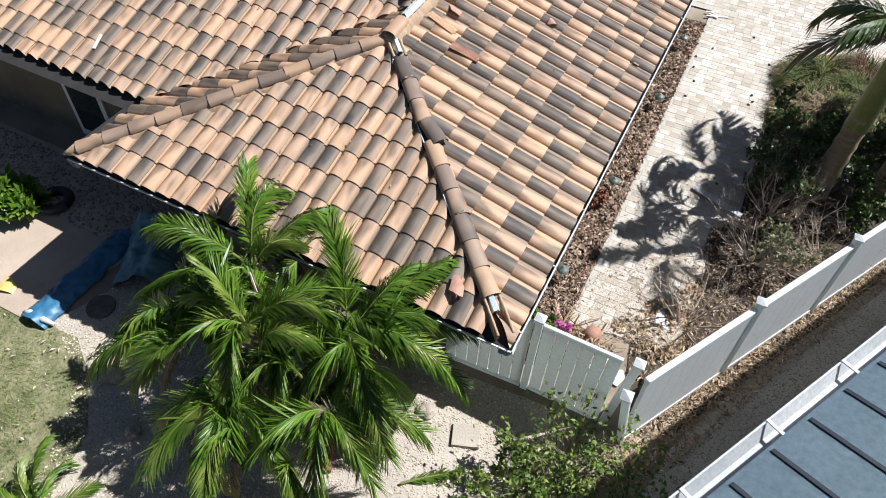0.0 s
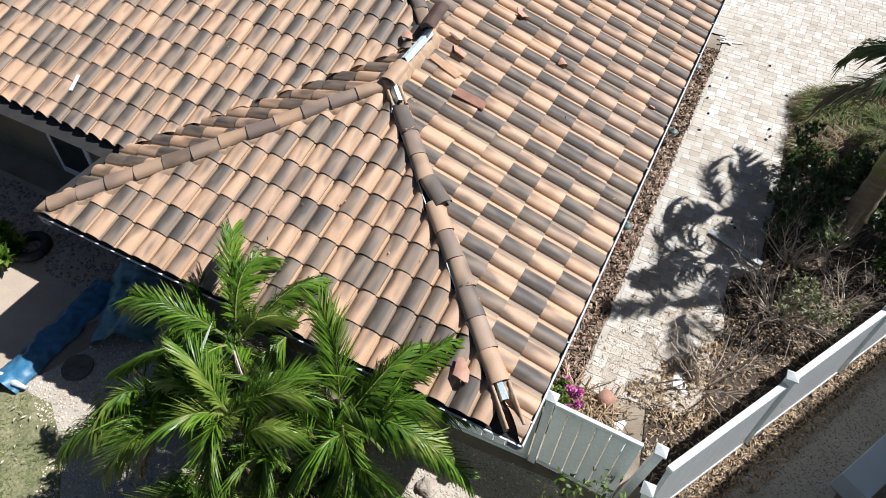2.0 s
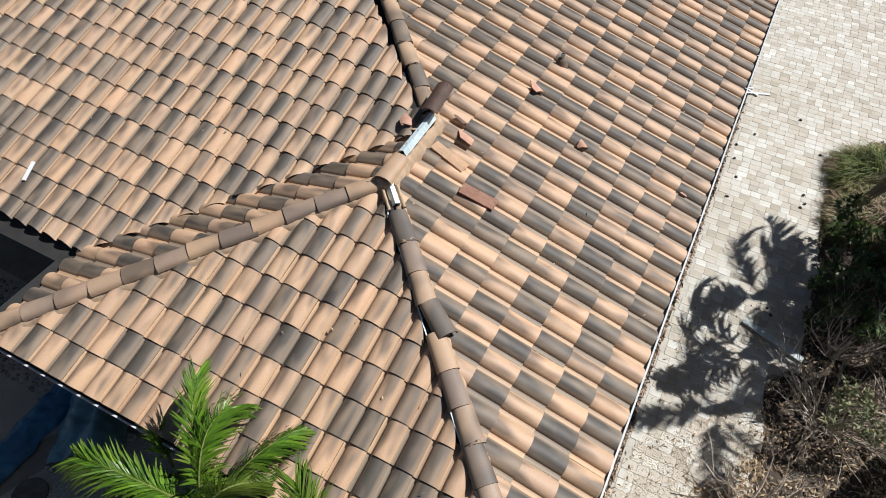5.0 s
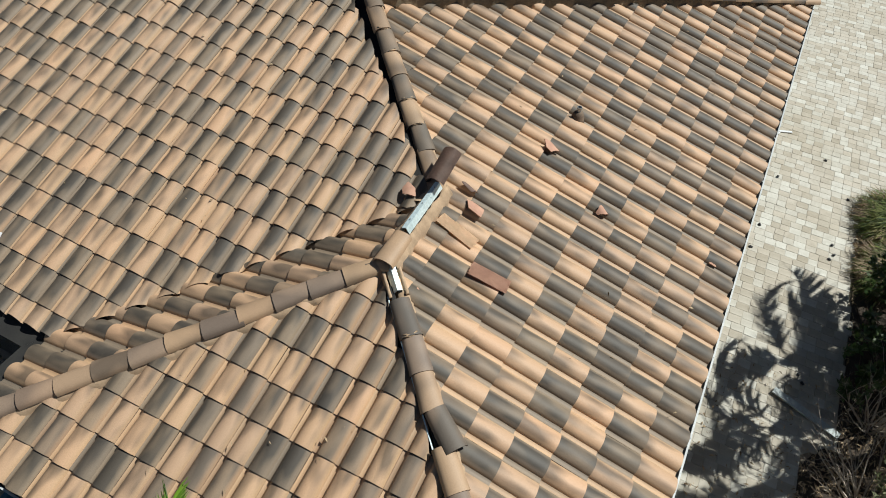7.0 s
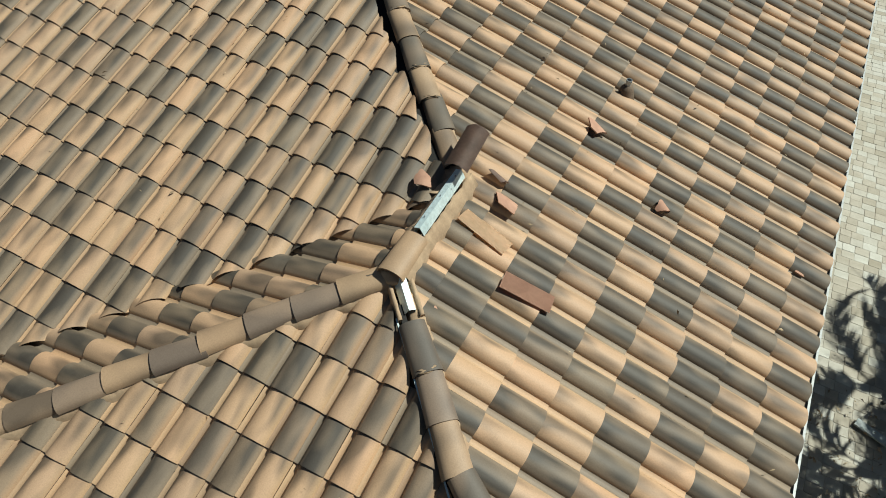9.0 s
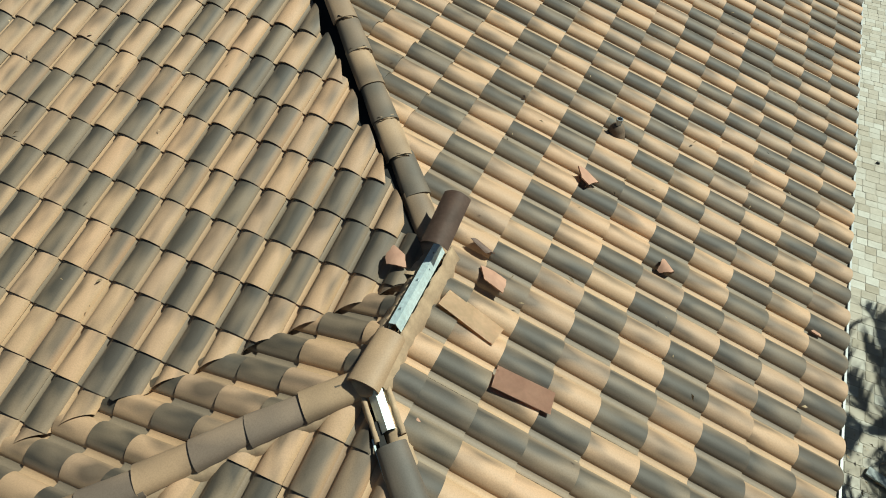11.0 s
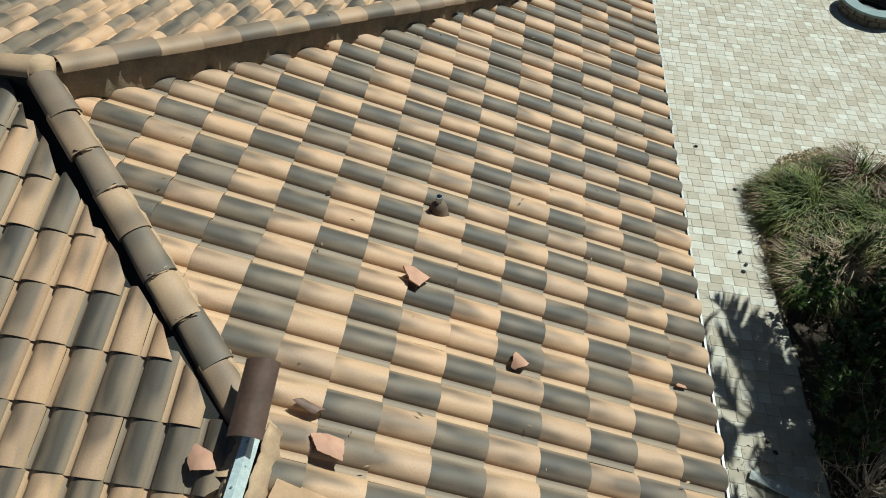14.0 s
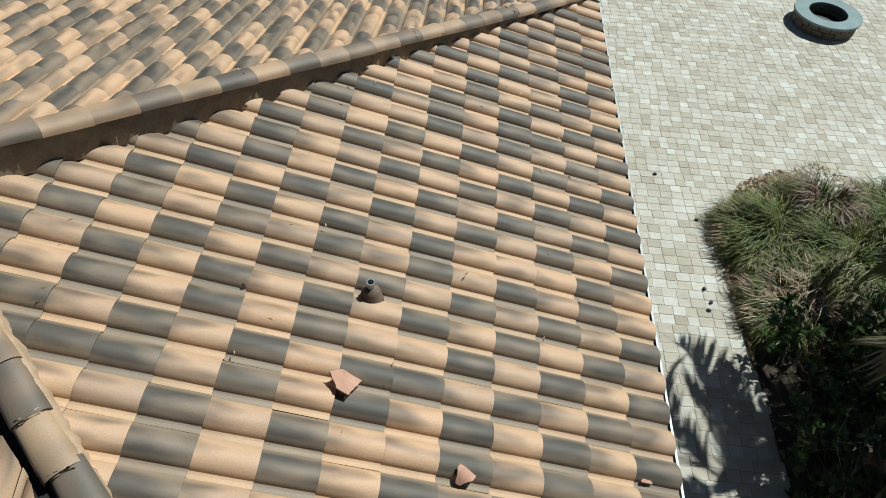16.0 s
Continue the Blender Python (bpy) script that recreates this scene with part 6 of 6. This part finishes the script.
cloth("tarpaulin", (-9.15, 4.0, 0.03), 0.55, 2.2, "long rolled blue tarpaulin on the patio edge", M_TARP, 1, 0.24, 1)
cloth("tarpaulin", (-8.45, 4.95, 0.03), 1.0, 1.5, "crumpled teal tarpaulin heap beside the palms", M_TARPG, 5, 0.5, 30)
strap = thing("tarp_hem", (-9.1, 2.98, 0.03), "white hem ends of the rolled tarpaulin", "tarpaulin")
for i in range(2):
    bm = bmesh.new()
    tube(bm, [(-0.3 + 0.3 * i, 0, 0.05), (-0.15 + 0.3 * i, 0.03, 0.12), (0.02 + 0.3 * i, 0.06, 0.05)], [0.03, 0.05, 0.03], 8)
    part("hem", bm, M_VINYL, strap, "", True)
tyre = thing("rubber_tyre", (-10.95, 5.1, 0.03), "black rubber tyre lying on the patio", "tyre")
bm = bmesh.new()
pts = [(math.cos(k * math.tau / 24) * 0.26, math.sin(k * math.tau / 24) * 0.26, 0.09) for k in range(25)]
tube(bm, pts, [0.09] * 25, 10, cap=False)
part("tread", bm, M_BLACK, tyre, "", True)
bm = bmesh.new()
tube(bm, [(0, 0, 0), (0, 0, 0.035), (0, 0, 0.04)], [0.24, 0.24, 0.22], 28)
step = tagged(part("stepping_stone", bm, M_PITSTONE), "round dark stepping stone in the gravel", "stepping stone")
step.location = (-8.41, 3.68, 0.01)


def rock(at, r, seed, label, mat=None):
    rnd = random.Random(seed)
    bm = bmesh.new()
    bmesh.ops.create_icosphere(bm, subdivisions=3, radius=r)
    o_ = Vector((seed * 3.1, 0, 0))
    for v_ in bm.verts:
        v_.co *= 1 + 0.35 * noise.noise(v_.co * 2.2 / r * 0.6 + o_) + 0.1 * noise.noise(v_.co * 6 / r * 0.5 + o_)
        v_.co.z *= 0.6
    ob = tagged(part("rock", bm, mat or M_ROCK), label, "rock", "garden rocks")
    ob.matrix_world = pose(*at, 0, 0, rnd.uniform(0, 180))
    return ob


rock((-7.25, 2.8, 0.06), 0.17, 1, "rounded tan landscape rock at the lawn edge")
rock((-3.95, 3.05, 0.06), 0.16, 2, "tan landscape rock on the gravel")
rock((-5.35, 2.4, 0.05), 0.14, 3, "brown landscape rock among the palms")
rock((-2.6, 4.55, 0.05), 0.15, 4, "pale rock in the gravel bed")
rock((-6.3, 2.2, 0.05), 0.12, 5, "tan rock beside the lawn")
bm = bmesh.new()
box(bm, 0, 0, 0.04, 0.42, 0.36, 0.06, bevel=0.012)
slab = tagged(part("stepping_slab", bm, M_PATH), "grey concrete stepping slab on the gravel", "stepping stone")
slab.matrix_world = pose(-1.88, 4.45, 0.0, 0, 0, 20)
bm = bmesh.new()
box(bm, 0, 0, 0.07, 0.12, 0.55, 0.1, bevel=0.012)
tim = tagged(part("timber_offcut", bm, M_TIMBER), "red-brown timber offcut under the palms", "timber")
tim.matrix_world = pose(-3.55, 3.25, 0.0, 0, 0, 28)
shard("yellow_scrap", pose(-10.1, 3.25, 0.06, 4, 6, 20), 0.3, 0.3, "yellow plastic scrap at the patio edge", "scrap", M_YELLOW, 35, 0.012, 0.12, 0.25)
shard("yellow_scrap", pose(-4.55, 2.2, 0.06, 4, 6, 20), 0.4, 0.3, "yellow-green plastic scrap under the palms", "scrap", M_YELLOW, 36, 0.012, 0.12, 0.25)


# ---- pavers ----
def paver_arrays(w, d, h=0.034, b=0.005, c=0.016):
    """A tumbled paver with clipped corners and an eased top edge."""
    v, f = [], []
    for inset, z in ((0.0, 0.0), (0.0, h - b), (b, h)):
        x, y = w / 2 - inset, d / 2 - inset
        v += [(-x + c, -y, z), (x - c, -y, z), (x, -y + c, z), (x, y - c, z), (x - c, y, z), (-x + c, y, z), (-x, y - c, z), (-x, -y + c, z)]
    f.append(tuple(range(16, 24)))
    for r in (0, 8):
        for k in range(8):
            j = (k + 1) % 8
            f.append((r + k, r + j, r + 8 + j, r + 8 + k))
    return v, f


GAP, STRIP = 0.003, 0.345
WIDE, DEEP = (0.175, 0.20, 0.225), (0.165, 0.1725, 0.18)
ARRAYS = {(w, d_): paver_arrays(w - GAP, d_ - GAP) for w in WIDE for d_ in DEEP}
paver_me = {}
for key, (v, f) in ARRAYS.items():
    me = bpy.data.meshes.new("paver")
    me.from_pydata(v, [], f)
    me.materials.append(M_PAVER)
    me.update()
    paver_me[key] = me
drive = bpy.data.objects["driveway"]
prnd = random.Random(77)
verts, faces = [], []
y = 7.1
singles = 0
while y < 33:
    x = (-6.0 if y > 19 else -1.21) + prnd.uniform(0, 0.12)
    while x < 12:
        w = WIDE[min(int(prnd.random() * 3.4), 2)]
        cut = prnd.choice(DEEP)
        x += w
        for lo, d_ in ((0.0, cut), (cut, round(STRIP - cut, 4))):
            cx, cy = x - w / 2, y + lo + d_ / 2
            if not inside(cx, cy, DRIVE) or (y > 26 and cx < -2):
                continue
            z, tx, rz = 0.008 + prnd.uniform(0, 0.006), prnd.uniform(-0.008, 0.008), prnd.uniform(-0.02, 0.02)
            m = Matrix.Translation((cx, cy, z)) @ Matrix.Rotation(rz, 4, "Z") @ Matrix.Rotation(tx, 4, "X")
            if -1.2 < cx < 0.7 and 9.4 < cy < 14.9 and singles < 320:
                singles += 1
                ob = new("paver", paver_me[(w, d_)])
                ob.matrix_world = m
                ob.parent = drive
            else:
                v, f = ARRAYS[(w, d_)]
                k = len(verts)
                verts += [tuple(m @ Vector(q)) for q in v]
                faces += [tuple(i + k for i in q) for q in f]
    y += STRIP
tagged(pydata("paver_field", verts, faces, M_PAVERF, drive), kind="stuff")

# ---- single roof tiles of the east slope ----
bpy.context.view_layer.update()
for slope, m, dark in pending:
    ob = new("roof_tile", TILE_MESH[dark])
    ob.matrix_world = m
    under(ob, slope_obs[slope])
